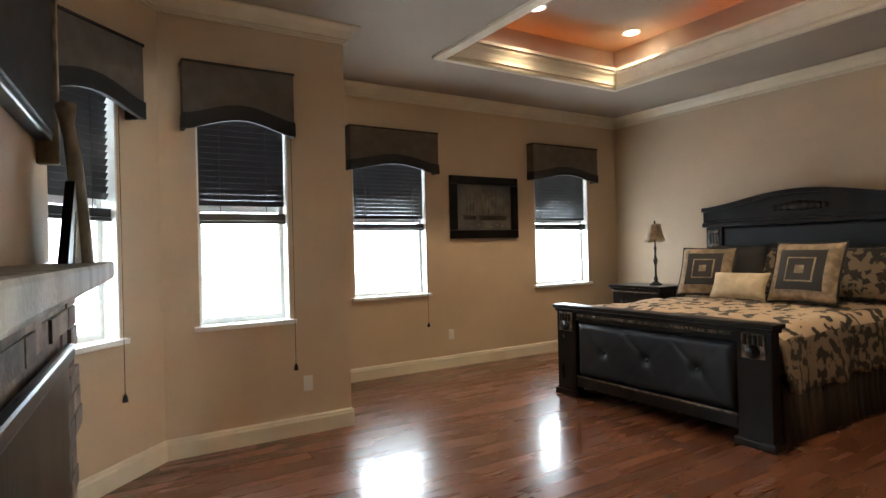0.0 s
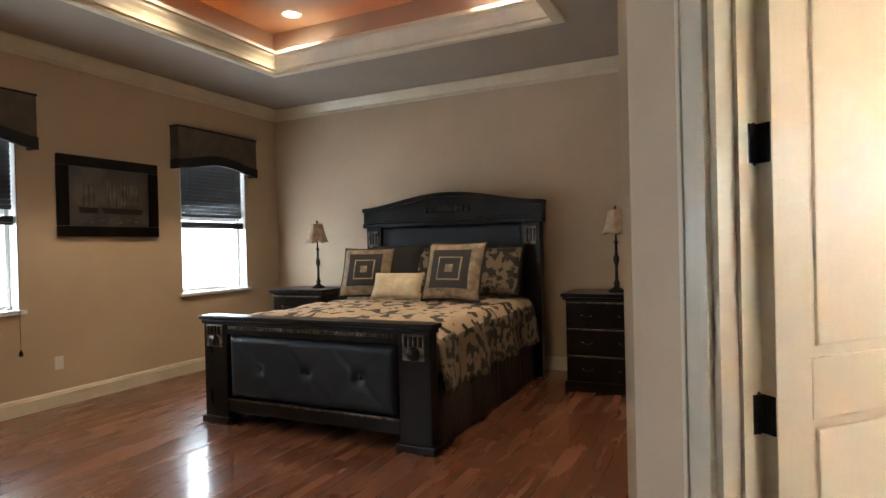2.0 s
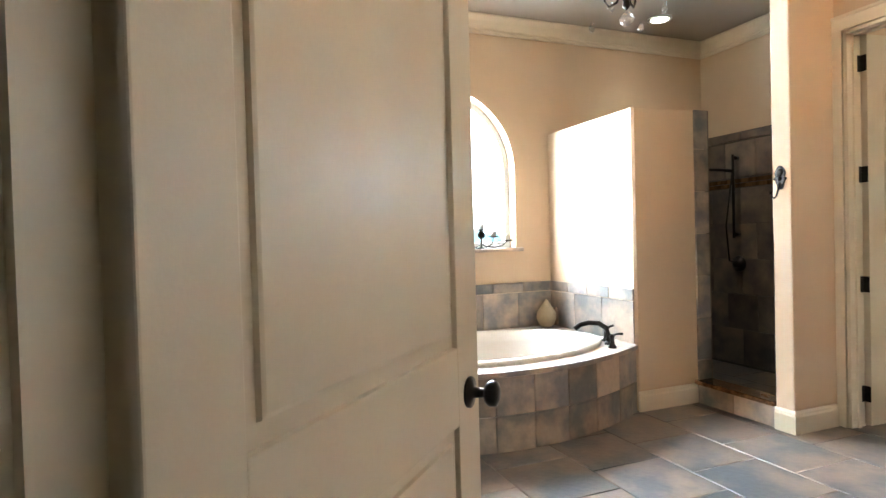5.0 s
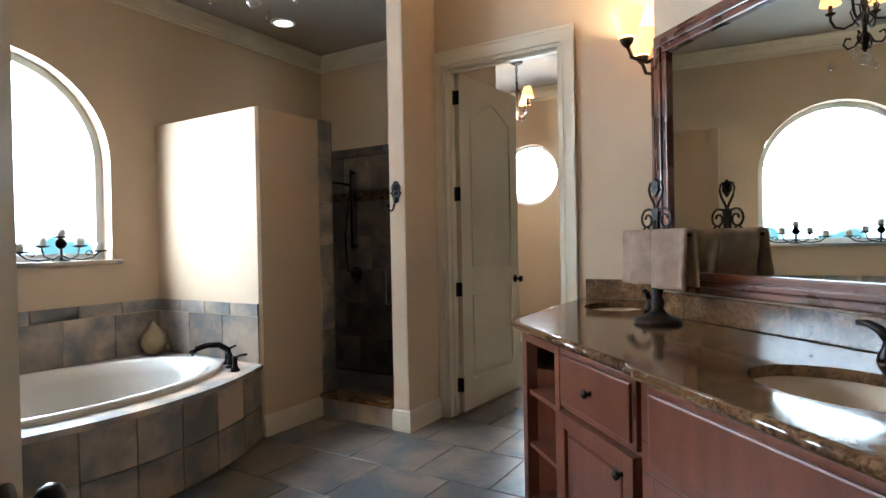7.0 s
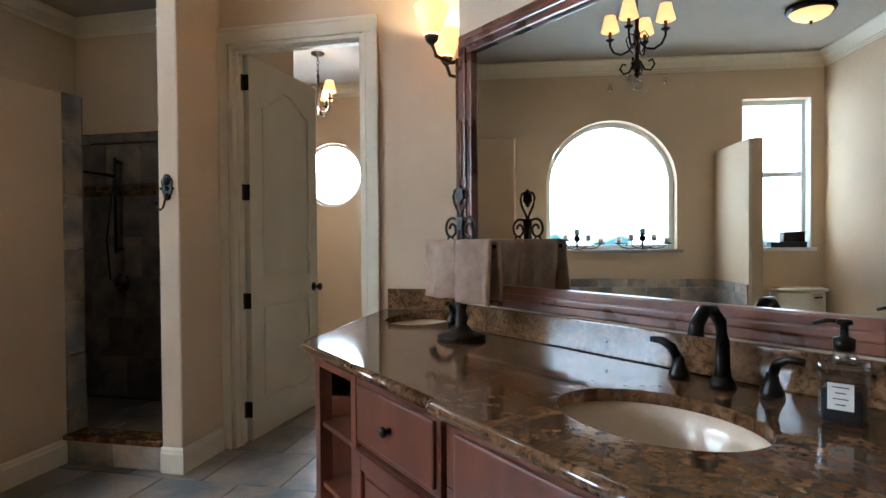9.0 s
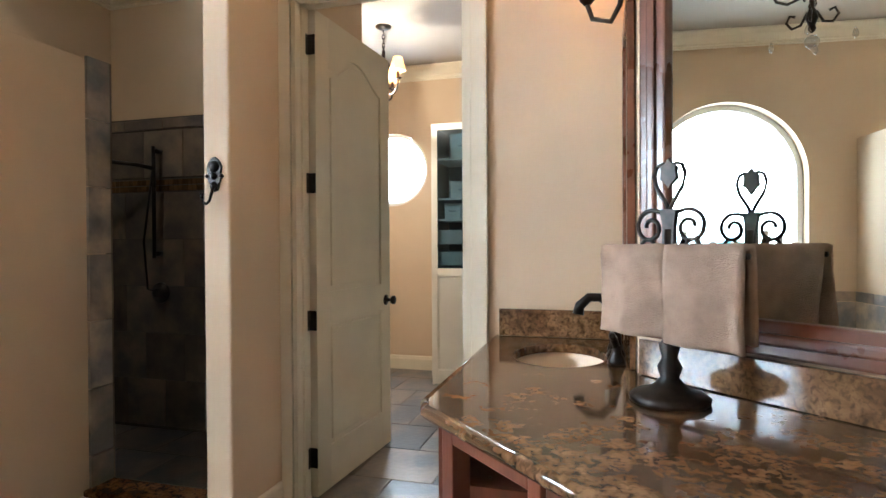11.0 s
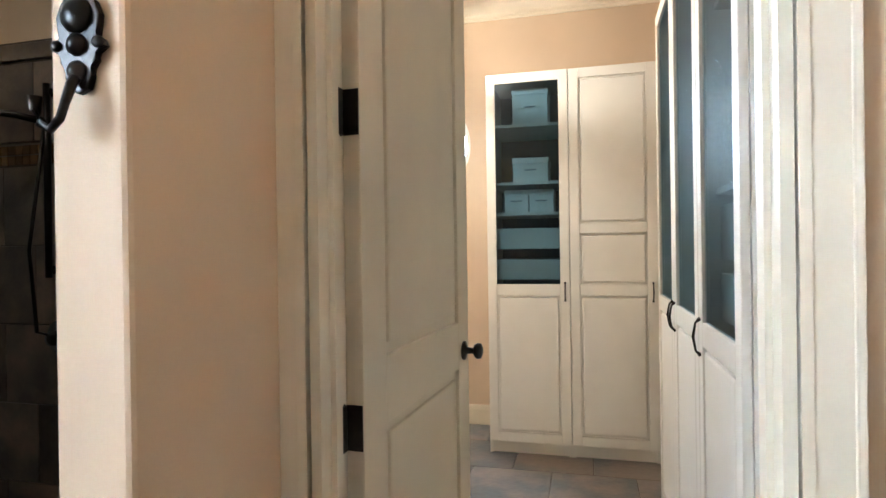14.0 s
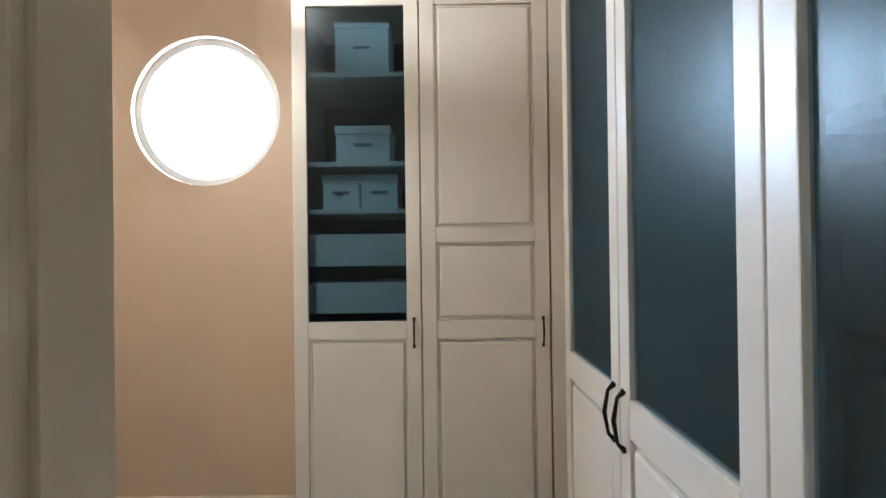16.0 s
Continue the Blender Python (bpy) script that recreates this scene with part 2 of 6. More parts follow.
def granite():
    m = bpy.data.materials.new("brown_gold_granite")
    m.use_nodes = True
    t, n = m.node_tree, m.node_tree.nodes
    b = n["Principled BSDF"]
    L = t.links.new
    geo = n.new("ShaderNodeNewGeometry")
    cols = []
    for scale, c0, c1, lo, hi in ((7, (0.10, 0.048, 0.024), (0.26, 0.155, 0.08), 0.30, 0.72), (22, (0.42, 0.34, 0.28), (1.1, 1.05, 1.0), 0.34, 0.60), (70, (0.30, 0.26, 0.23), (1, 1, 1), 0.34, 0.54)):
        ns, rp = n.new("ShaderNodeTexNoise"), n.new("ShaderNodeValToRGB")
        ns.inputs["Scale"].default_value, ns.inputs["Detail"].default_value, ns.inputs["Distortion"].default_value = scale, 6, 0.6
        L(geo.outputs["Position"], ns.inputs[0])
        rp.color_ramp.elements[0].position, rp.color_ramp.elements[1].position = lo, hi
        rp.color_ramp.elements[0].color, rp.color_ramp.elements[1].color = (*c0, 1), (*c1, 1)
        L(ns.outputs["Fac"], rp.inputs[0])
        cols.append(rp.outputs[0])
    out = cols[0]
    for col in cols[1:]:
        mx = n.new("ShaderNodeMix")
        mx.data_type, mx.blend_type = "RGBA", "MULTIPLY"
        mx.inputs["Factor"].default_value = 0.9
        L(out, mx.inputs[6])
        L(col, mx.inputs[7])
        out = mx.outputs[2]
    L(out, b.inputs["Base Color"])
    b.inputs["Roughness"].default_value = 0.08
    return m


M_GRANITE = granite()


def mirror_material():
    m = bpy.data.materials.new("silvered_mirror")
    m.use_nodes = True
    b = m.node_tree.nodes["Principled BSDF"]
    b.inputs["Base Color"].default_value = (0.88, 0.92, 0.90, 1)
    b.inputs["Metallic"].default_value, b.inputs["Roughness"].default_value = 1.0, 0.0
    return m


M_MIRROR = mirror_material()


# ---- building helpers ----
def box(bm, x0, x1, y0, y1, z0, z1, m=None, bevel=0.0):
    x0, x1, y0, y1, z0, z1 = min(x0, x1), max(x0, x1), min(y0, y1), max(y0, y1), min(z0, z1), max(z0, z1)
    v = [bm.verts.new((x, y, z)) for z in (z0, z1) for x, y in ((x0, y0), (x1, y0), (x1, y1), (x0, y1))]
    fs = [bm.faces.new([v[i] for i in q]) for q in ((3, 2, 1, 0), (4, 5, 6, 7), (0, 1, 5, 4), (1, 2, 6, 5), (2, 3, 7, 6), (3, 0, 4, 7))]
    if bevel:
        r = bmesh.ops.bevel(bm, geom=list({e for f in fs for e in f.edges}), offset=bevel, segments=2, affect="EDGES", profile=0.6)
        v = list({w for f in r["faces"] for w in f.verts} | {w for w in v if w.is_valid})
    if m is not None:
        bmesh.ops.transform(bm, matrix=m, verts=v)
    return bm


def prism(bm, pts, a, b, m=None, axis="z", bevel=0.0):
    """Extrude the outline pts from a to b. axis z: pts are (x, y); axis y: pts are (x, z); axis x: pts are (y, z)."""
    def at(p, h):
        return {"z": (p[0], p[1], h), "y": (p[0], h, p[1]), "x": (h, p[0], p[1])}[axis]
    lo = [bm.verts.new(at(p, a)) for p in pts]
    hi = [bm.verts.new(at(p, b)) for p in pts]
    n = len(pts)
    fs = [bm.faces.new(lo[::-1]), bm.faces.new(hi)]
    fs += [bm.faces.new((lo[i], lo[(i + 1) % n], hi[(i + 1) % n], hi[i])) for i in range(n)]
    v = lo + hi
    if bevel:
        es = list(fs[0].edges) + list(fs[1].edges)
        r = bmesh.ops.bevel(bm, geom=es, offset=bevel, segments=2, affect="EDGES", profile=0.6)
        v = list({w for f in r["faces"] for w in f.verts} | {w for w in v if w.is_valid})
        fs = list({f for w in v for f in w.link_faces})
    bmesh.ops.recalc_face_normals(bm, faces=[f for f in fs if f.is_valid])
    if m is not None:
        bmesh.ops.transform(bm, matrix=m, verts=v)
    return bm


def lathe(bm, profile, at=(0, 0, 0), seg=20, m=None):
    rings = []
    for r, z in profile:
        rings.append([bm.verts.new((at[0] + r * math.cos(2 * math.pi * k / seg), at[1] + r * math.sin(2 * math.pi * k / seg), at[2] + z)) for k in range(seg)])
    fs = []
    for a, b in zip(rings, rings[1:]):
        for k in range(seg):
            fs.append(bm.faces.new((a[k], a[(k + 1) % seg], b[(k + 1) % seg], b[k])))
    for ring in (rings[0], rings[-1]):
        fs.append(bm.faces.new(ring))
    for f in fs:
        f.smooth = True
    bmesh.ops.recalc_face_normals(bm, faces=fs)
    if m is not None:
        bmesh.ops.transform(bm, matrix=m, verts=[v for r in rings for v in r])
    return bm


def tube(bm, pts, r, seg=8):
    """A round bar along pts; r is one radius or one a point."""
    pts = [Vector(p) for p in pts]
    rs = r if isinstance(r, (list, tuple)) else [r] * len(pts)
    rings, up = [], Vector((0.31, 0.17, 0.93))
    for i, p in enumerate(pts):
        d = (pts[min(i + 1, len(pts) - 1)] - pts[max(i - 1, 0)]).normalized()
        a = d.cross(up)
        if a.length < 0.1:
            a = d.cross(Vector((1, 0, 0)))
        a.normalize()
        b = d.cross(a)
        rings.append([bm.verts.new(p + rs[i] * (a * math.cos(2 * math.pi * k / seg) + b * math.sin(2 * math.pi * k / seg))) for k in range(seg)])
    fs = []
    for a, b in zip(rings, rings[1:]):
        for k in range(seg):
            fs.append(bm.faces.new((a[k], a[(k + 1) % seg], b[(k + 1) % seg], b[k])))
    fs += [bm.faces.new(rings[0]), bm.faces.new(rings[-1])]
    for f in fs:
        f.smooth = True
    bmesh.ops.recalc_face_normals(bm, faces=fs)
    return bm


def B():
    return bmesh.new()


def made(name, bm, mat, kind="", label="", category="", group=""):
    me = bpy.data.meshes.new(name)
    bm.to_mesh(me)
    bm.free()
    me.materials.append(mat)
    ob = new(name, me)
    return tagged(ob, label, category, group, kind)


def part(name, bm, mat, parent, label=""):
    ob = made(name, bm, mat, label=label)
    ob.parent = parent
    return ob


def thing(name, label, category, m=None, group=""):
    ob = new(name)
    if m is not None:
        ob.matrix_world = m
    return tagged(ob, label, category, group)


def structure(name, bm, mat, label=""):
    return made(name, bm, mat, "structure", label)


def frame_matrix(p0, p1):
    """Local x from p0 to p1 in plan, local y to the left of it."""
    a = math.degrees(math.atan2(p1[1] - p0[1], p1[0] - p0[0]))
    return pose(p0[0], p0[1], 0, 0, 0, a)


def wall(name, p0, p1, thick, z0, z1, holes=(), mat=None, ext0=0.0, ext1=0.0, label=""):
    """A wall whose room face runs from p0 to p1 with the room on its left. holes: (u0, u1, low(u), high(u))."""
    m, length = frame_matrix(p0, p1), math.dist(p0, p1)
    bm, cuts = B(), {-ext0, length + ext1}
    for u0, u1, low, high in holes:
        k = 28 if callable(high) else 1
        cuts |= {u0 + (u1 - u0) * (0.5 - 0.5 * math.cos(math.pi * i / k)) for i in range(k + 1)}
    cuts = sorted(cuts)
    for a, b in zip(cuts, cuts[1:]):
        if b - a < 1e-5:
            continue
        mid, lows = (a + b) / 2, None
        for u0, u1, low, high in holes:
            if u0 < mid < u1:
                g = lambda f, u: f(u) if callable(f) else f
                lows = (g(low, a), g(low, b), g(high, a), g(high, b))
        if lows is None:
            prism(bm, [(a, z0), (b, z0), (b, z1), (a, z1)], -thick, 0, m, "y")
        else:
            la, lb, ha, hb = lows
            if max(la, lb) > z0 + 1e-4:
                prism(bm, [(a, z0), (b, z0), (b, lb), (a, la)], -thick, 0, m, "y")
            prism(bm, [(a, ha), (b, hb), (b, z1), (a, z1)], -thick, 0, m, "y")
    return structure(name, bm, mat or M_WALL, label)


def sweep(name, pts, profile, mat, closed=False, label=""):
    """A moulding along a plan line with the room on its left. profile: (distance from the wall, z)."""
    n, bm, rings = len(pts), B(), []
    P = [Vector(p) for p in pts]
    for i, p in enumerate(P):
        dirs = []
        if closed or i > 0:
            dirs.append((p - P[i - 1]).normalized())
        if closed or i < n - 1:
            dirs.append((P[(i + 1) % n] - p).normalized())
        nor = [Vector((-d.y, d.x)) for d in dirs]
        off = nor[0] if len(nor) == 1 else (nor[0] + nor[1]) / (1 + nor[0].dot(nor[1]))
        rings.append([bm.verts.new((p.x + off.x * d, p.y + off.y * d, z)) for d, z in profile])
    k = len(profile)
    for i in range(n if closed else n - 1):
        a, b = rings[i], rings[(i + 1) % n]
        for j in range(k):
            bm.faces.new((a[j], a[(j + 1) % k], b[(j + 1) % k], b[j]))
    if not closed:
        bm.faces.new(rings[0])
        bm.faces.new(rings[-1])
    bmesh.ops.recalc_face_normals(bm, faces=bm.faces)
    return structure(name, bm, mat, label)


def crown(top, size=0.11):
    return [(0.0, top), (size, top), (size, top - 0.015), (size * 0.85, top - 0.03), (size * 0.62, top - 0.045), (size * 0.35, top - size * 0.75),
            (0.028, top - size * 0.85), (0.028, top - size), (0.014, top - size), (0.014, top - size - 0.02), (0.0, top - size - 0.02)]


BASE = [(0.0, 0.0), (0.018, 0.0), (0.018, 0.105), (0.013, 0.118), (0.013, 0.128), (0.006, 0.14), (0.0, 0.14)]


# ---- large structure ----
TOP = 3.2
BED_CEIL, BATH_CEIL, CLOSET_CEIL = 3.16, 3.08, 3.05
P_EAST = ((6.93, 0.5), (6.93, 5.65))
P_NORTH = ((6.93, 5.65), (2.24, 5.65))
P_JOG = ((2.24, 5.65), (2.24, 4.27))
P_BAY = ((2.24, 4.27), (0.9, 4.27))
P_BAYDIAG = ((0.9, 4.27), (0.1, 3.47))
P_ENTRY = ((2.9, 0.5), (1.127, -1.27))
P_MIRROR = ((1.147, -1.25), (2.947, -2.865))
P_LEFTSINK = ((2.947, -2.865), (2.947, -3.48))
P_CLOSETDOOR = ((2.88, -3.48), (4.58, -3.48))
P_ARCH = ((6.43, -4.32), (6.43, 0.5))
P_ROUND = ((3.05, -6.55), (5.9, -6.55))
WZ0, WZ1 = 0.88, 2.55
ARCH_C, ARCH_R, ARCH_Z0, ARCH_CZ = 2.76, 0.655, 1.16, 1.83
ROUND_C, ROUND_R, ROUND_Z = 2.09, 0.37, 2.035

wall("wall_bedroom_east", *P_EAST, 0.15, 0, TOP, ext1=0.15)
wall("wall_bedroom_north", *P_NORTH, 0.2, 0, TOP, [(0.57, 1.53, WZ0, WZ1), (3.15, 4.05, WZ0, WZ1)], ext1=-0.01)
wall("wall_bay_return", *P_JOG, 0.15, 0, TOP, ext0=0.2, ext1=-0.19)
wall("wall_bay", *P_BAY, 0.2, 0, TOP, [(0.47, 1.11, WZ0, WZ1)])
wall("wall_bay_diagonal", *P_BAYDIAG, 0.2, 0, TOP, [(0.37, 1.0, WZ0, WZ1)])
wall("wall_bedroom_west", (0.1, 3.47), (0.1, -1.5), 0.15, 0, TOP, ext0=0.1)
wall("wall_bedroom_back", (0.1, -1.5), (1.2, -1.5), 0.15, 0, TOP, ext0=0.15)
wall("wall_bedroom_south", (2.83, 0.63), (6.93, 0.63), 0.13, 0, TOP)
wall("wall_entry", *P_ENTRY, 0.141, 0, TOP, [(0.325, 1.205, -0.01, 2.45)], ext1=0.4)
wall("wall_mirror", *P_MIRROR, 0.12, 0, TOP)
wall("wall_second_sink", *P_LEFTSINK, 0.12, 0, TOP)
wall("wall_closet_door", (2.76, -3.48), (4.58, -3.48), 0.13, 0, TOP, [(0.875, 1.725, -0.01, 2.465)])
bm = prism(B(), [(4.552, -4.45), (4.68, -4.45), (4.68, -3.09), (4.677, -3.083), (4.67, -3.08), (4.562, -3.08), (4.555, -3.083), (4.552, -3.09)], 0, TOP)
structure("wall_shower_column", bm, M_WALL)
wall("wall_shower_back", (4.69, -4.32), (6.43, -4.32), 0.13, 0, TOP)
wall("wall_arch_window", *P_ARCH, 0.2, 0, TOP, [
    (ARCH_C - ARCH_R, ARCH_C + ARCH_R, ARCH_Z0, lambda u: ARCH_CZ + math.sqrt(max(ARCH_R ** 2 - (u - ARCH_C) ** 2, 0))),
    (4.04, 4.70, 1.17, 2.66)])
wall("wall_closet_west", (3.05, -3.61), (3.05, -6.55), 0.12, 0, TOP, ext1=0.2)
wall("wall_round_window", *P_ROUND, 0.09, 0, TOP, [
    (ROUND_C - ROUND_R, ROUND_C + ROUND_R, lambda u: ROUND_Z - math.sqrt(max(ROUND_R ** 2 - (u - ROUND_C) ** 2, 0)),
     lambda u: ROUND_Z + math.sqrt(max(ROUND_R ** 2 - (u - ROUND_C) ** 2, 0)))])
wall("wall_closet_east", (5.9, -6.55), (5.9, -4.45), 0.12, 0, TOP, ext0=0.2)

# half-height walls either side of the tub
bm = B()
prism(bm, [(6.43, -2.55), (5.35, -2.55), (5.33, -2.565), (5.33, -3.205), (5.345, -3.215), (5.45, -3.215), (5.45, -2.67), (6.43, -2.67)], 0, 2.14, bevel=0.006)
structure("wall_tub_south", bm, M_WALL)
bm = prism(B(), [(6.43, -0.42), (5.62, -0.42), (5.60, -0.44), (5.60, -0.52), (5.62, -0.54), (6.43, -0.54)], 0, 2.14, bevel=0.006)
structure("wall_tub_north", bm, M_WALL)

BED_OUTLINE = [(6.93, 0.63), (6.93, 5.65), (2.24, 5.65), (2.24, 4.27), (0.9, 4.27), (0.1, 3.47), (0.1, -1.5), (0.7, -1.5), (2.83, 0.63)]
BATH_OUTLINE = [(2.9, 0.5), (1.147, -1.25), (2.947, -2.865), (2.947, -3.48), (4.552, -3.48), (4.552, -3.08), (4.68, -3.08), (4.68, -4.32), (6.43, -4.32), (6.43, 0.5)]
CLOSET_OUTLINE = [(3.05, -3.61), (3.05, -6.55), (5.9, -6.55), (5.9, -4.45), (4.58, -4.45), (4.58, -3.61)]

# bedroom ceiling with its tray; bath and closet ceilings
TX0, TX1, TY0, TY1 = 3.31, 5.58, 1.54, 4.43
bm = B()
for q in ((-0.1, TX0, -1.7, 5.9), (TX1, 7.1, -1.7, 5.9), (TX0, TX1, -1.7, TY0), (TX0, TX1, TY1, 5.9)):
    box(bm, *q, BED_CEIL, BED_CEIL + 0.04)
o = 0.15
for q in ((TX0 - o - 0.05, TX0 - o, TY0 - o, TY1 + o), (TX1 + o, TX1 + o + 0.05, TY0 - o, TY1 + o), (TX0 - o, TX1 + o, TY0 - o - 0.05, TY0 - o), (TX0 - o, TX1 + o, TY1 + o, TY1 + o + 0.05)):
    box(bm, *q, BED_CEIL + 0.04, 3.62)
box(bm, TX0 - o - 0.05, TX1 + o + 0.05, TY0 - o - 0.05, TY1 + o + 0.05, 3.62, 3.67)
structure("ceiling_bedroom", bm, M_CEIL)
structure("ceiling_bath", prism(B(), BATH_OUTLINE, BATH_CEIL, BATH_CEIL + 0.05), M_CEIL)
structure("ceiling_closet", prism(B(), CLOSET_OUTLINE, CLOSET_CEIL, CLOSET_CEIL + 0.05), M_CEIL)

sweep("tray_moulding", [(TX0, TY0), (TX1, TY0), (TX1, TY1), (TX0, TY1)],
      [(-0.09, 3.157), (-0.085, 3.135), (-0.03, 3.125), (0.0, 3.125), (0.012, 3.14), (0.012, 3.16), (0.028, 3.165), (0.034, 3.20), (0.05, 3.24), (0.072, 3.275), (0.076, 3.30), (0.092, 3.305), (0.092, 3.335), (0.0, 3.335), (0.0, 3.157)],
      M_TRIM, True)
sweep("crown_moulding_bedroom", BED_OUTLINE, crown(BED_CEIL), M_TRIM, True)
sweep("crown_moulding_bath", BATH_OUTLINE, crown(BATH_CEIL), M_TRIM, True)
sweep("crown_moulding_closet", CLOSET_OUTLINE, crown(CLOSET_CEIL), M_TRIM, True)
sweep("baseboard_bedroom", BED_OUTLINE[:7], BASE, M_TRIM)
sweep("baseboard_entry", [(2.60, 0.40), (2.83, 0.63), (6.93, 0.63)], BASE, M_TRIM)
sweep("baseboard_tub_wall", [(5.33, -3.09), (5.33, -2.555)], BASE, M_TRIM)
sweep("baseboard_column", [(4.552, -3.45), (4.552, -3.08), (4.678, -3.08)], BASE, M_TRIM)
sweep("baseboard_closet", [(4.56, -6.55), (5.9, -6.55), (5.9, -4.45), (4.58, -4.45), (4.58, -3.72)], BASE, M_TRIM)
sweep("baseboard_bath_north", [(6.43, -0.42), (6.43, 0.5), (2.9, 0.5)], BASE, M_TRIM)

# floors: a bed of joint colour, with the pieces laid on it at the end of the file
structure("floor_bedroom", prism(B(), [(-0.1, -1.7), (1.0, -1.7), (2.98, 0.28), (2.98, 0.55), (7.1, 0.55), (7.1, 5.9), (-0.1, 5.9)], -0.1, -0.006), M_GAP)
structure("floor_bath", prism(B(), [(1.0, -1.7), (2.98, 0.28), (2.98, 0.55), (6.7, 0.55), (6.7, -6.8), (2.4, -6.8), (2.4, -1.9)], -0.1, -0.008), M_GROUT)


def casing(name, p0, p1, u0, u1, top, thick, flip):
    """Door casing on both faces, and the jamb lining, of an opening in the wall p0 to p1."""
    m = frame_matrix(p0, p1)
    w = 0.1
    bm = B()
    for face in (0, 1):
        y0, y1 = (0.0, 0.018) if face == 0 else (-thick, -thick - 0.018)
        e = 0.024 if face == 0 else -thick - 0.024
        for a, b in ((u0 - w, u0 - 0.008), (u1 + 0.008, u1 + w)):
            box(bm, a, b, y0, y1, 0, top + w, m, 0.004)
            out = a if a < u0 - 0.05 else b
            box(bm, out - 0.016 * (1 if out == b else 0), out + 0.016 * (0 if out == b else 1), y0, e, 0, top + w, m, 0.004)
            inn = b if out == a else a
            box(bm, inn - 0.02 * (1 if inn == b else 0), inn + 0.02 * (0 if inn == b else 1), y0, y1 + (0.003 if face == 0 else -0.003), 0, top, m, 0.002)
        box(bm, u0 - w + 0.002, u1 + w - 0.002, y0, y1 + (0.001 if face == 0 else -0.001), top + 0.008, top + w - 0.001, m, 0.003)
        box(bm, u0 - w + 0.001, u1 + w - 0.001, y0, e + (0.002 if face == 0 else -0.002), top + w - 0.016, top + w + 0.003, m, 0.003)
    for a, b in ((u0 - 0.008, u0 + 0.014), (u1 - 0.014, u1 + 0.008)):
        box(bm, a, b, -thick - 0.002, 0.002, 0, top, m)
    box(bm, u0, u1, -thick - 0.002, 0.002, top - 0.014, top + 0.008, m)
    s0, s1 = (-0.085, -0.055) if flip else (-thick + 0.055, -thick + 0.085)
    for a, b in ((u0 + 0.014, u0 + 0.026), (u1 - 0.026, u1 - 0.014)):
        box(bm, a, b, s0, s1, 0, top - 0.014, m)
    box(bm, u0 + 0.014, u1 - 0.014, s0, s1, top - 0.026, top - 0.014, m)
    return structure(name, bm, M_TRIM)


casing("door_casing_entry", *P_ENTRY, 0.325, 1.205, 2.45, 0.141, True)
casing("door_casing_closet", (2.76, -3.48), (4.58, -3.48), 0.875, 1.725, 2.465, 0.13, False)


# ---- doors ----
def arch_panel(w0, w1, z0, z1, rise, k=14):
    """Outline of a panel whose top swells up in the middle."""
    pts = [(w0, z0), (w1, z0), (w1, z1)]
    for i in range(1, k):
        s = 1 - i / k
        pts.append((w0 + (w1 - w0) * s, z1 + rise * (0.5 - 0.5 * math.cos(2 * math.pi * s)) ** 0.8))
    return pts + [(w0, z1)]


def panel_door(label, m, width, height, hinges, knob_side):
    door = thing("panel_door", label, "door", m)
    t = 0.042
    bm = B()
    box(bm, 0, width, -t + 0.012, -0.012, 0, height)
    part("core", bm, M_DOOR, door)
    s, lock0, lock1 = 0.125, 0.86, 1.02
    for a, b in ((0, s), (width - s, width)):
        part("stile", box(B(), a, b, -t, 0, 0, height, None, 0.003), M_DOOR, door)
    part("bottom_rail", box(B(), s, width - s, -t, 0, 0, 0.22, None, 0.003), M_DOOR, door)
    part("lock_rail", box(B(), s, width - s, -t, 0, lock0, lock1, None, 0.003), M_DOOR, door)
    k, zz, rise = 14, height - 0.27, 0.12
    pts = [(s, height), (s, zz)]
    for i in range(1, k):
        f = i / k
        pts.append((s + (width - 2 * s) * f, zz + rise * (0.5 - 0.5 * math.cos(2 * math.pi * f)) ** 0.8))
    pts += [(width - s, zz), (width - s, height)]
    part("top_rail", prism(B(), pts, -t, 0, None, "y"), M_DOOR, door)
    g = 0.028
    up = arch_panel(s + g, width - s - g, lock1 + g, zz - g, rise)
    low = [(s + g, 0.22 + g), (width - s - g, 0.22 + g), (width - s - g, lock0 - g), (s + g, lock0 - g)]
    part("upper_panel", prism(B(), up, -t + 0.003, -0.003, None, "y", 0.008), M_DOOR, door)
    part("lower_panel", prism(B(), low, -t + 0.003, -0.003, None, "y", 0.008), M_DOOR, door)
    for z in hinges:
        h = part("hinge", box(B(), -0.004, 0.0, -0.040, -0.002, z - 0.05, z + 0.05, None, 0.001), M_BRONZE, door, "dark bronze butt hinge")
        part("leaf", box(B(), -0.046, -0.006, -0.005, 0.0, z - 0.05, z + 0.05, None, 0.001), M_BRONZE, h)
        part("knuckle", lathe(B(), [(0.004, -0.056), (0.008, -0.05), (0.008, 0.05), (0.004, 0.056)], (-0.009, 0.006, z), 10), M_BRONZE, h)
    for side in (1, -1):
        y = 0.0 if side > 0 else -t
        mm = pose(width - 0.065, y, 0.915, -90 * side)
        part("knob", lathe(B(), [(0.033, 0.0), (0.033, 0.006), (0.012, 0.012), (0.010, 0.035), (0.022, 0.04), (0.028, 0.05), (0.026, 0.062), (0.012, 0.068)], (0, 0, 0), 18, mm), M_BRONZE, door, "dark bronze door knob")
    part("latch_plate", box(B(), width - 0.0005, width + 0.0015, -0.034, -0.008, 0.88, 0.95), M_BRONZE, door)
    return door


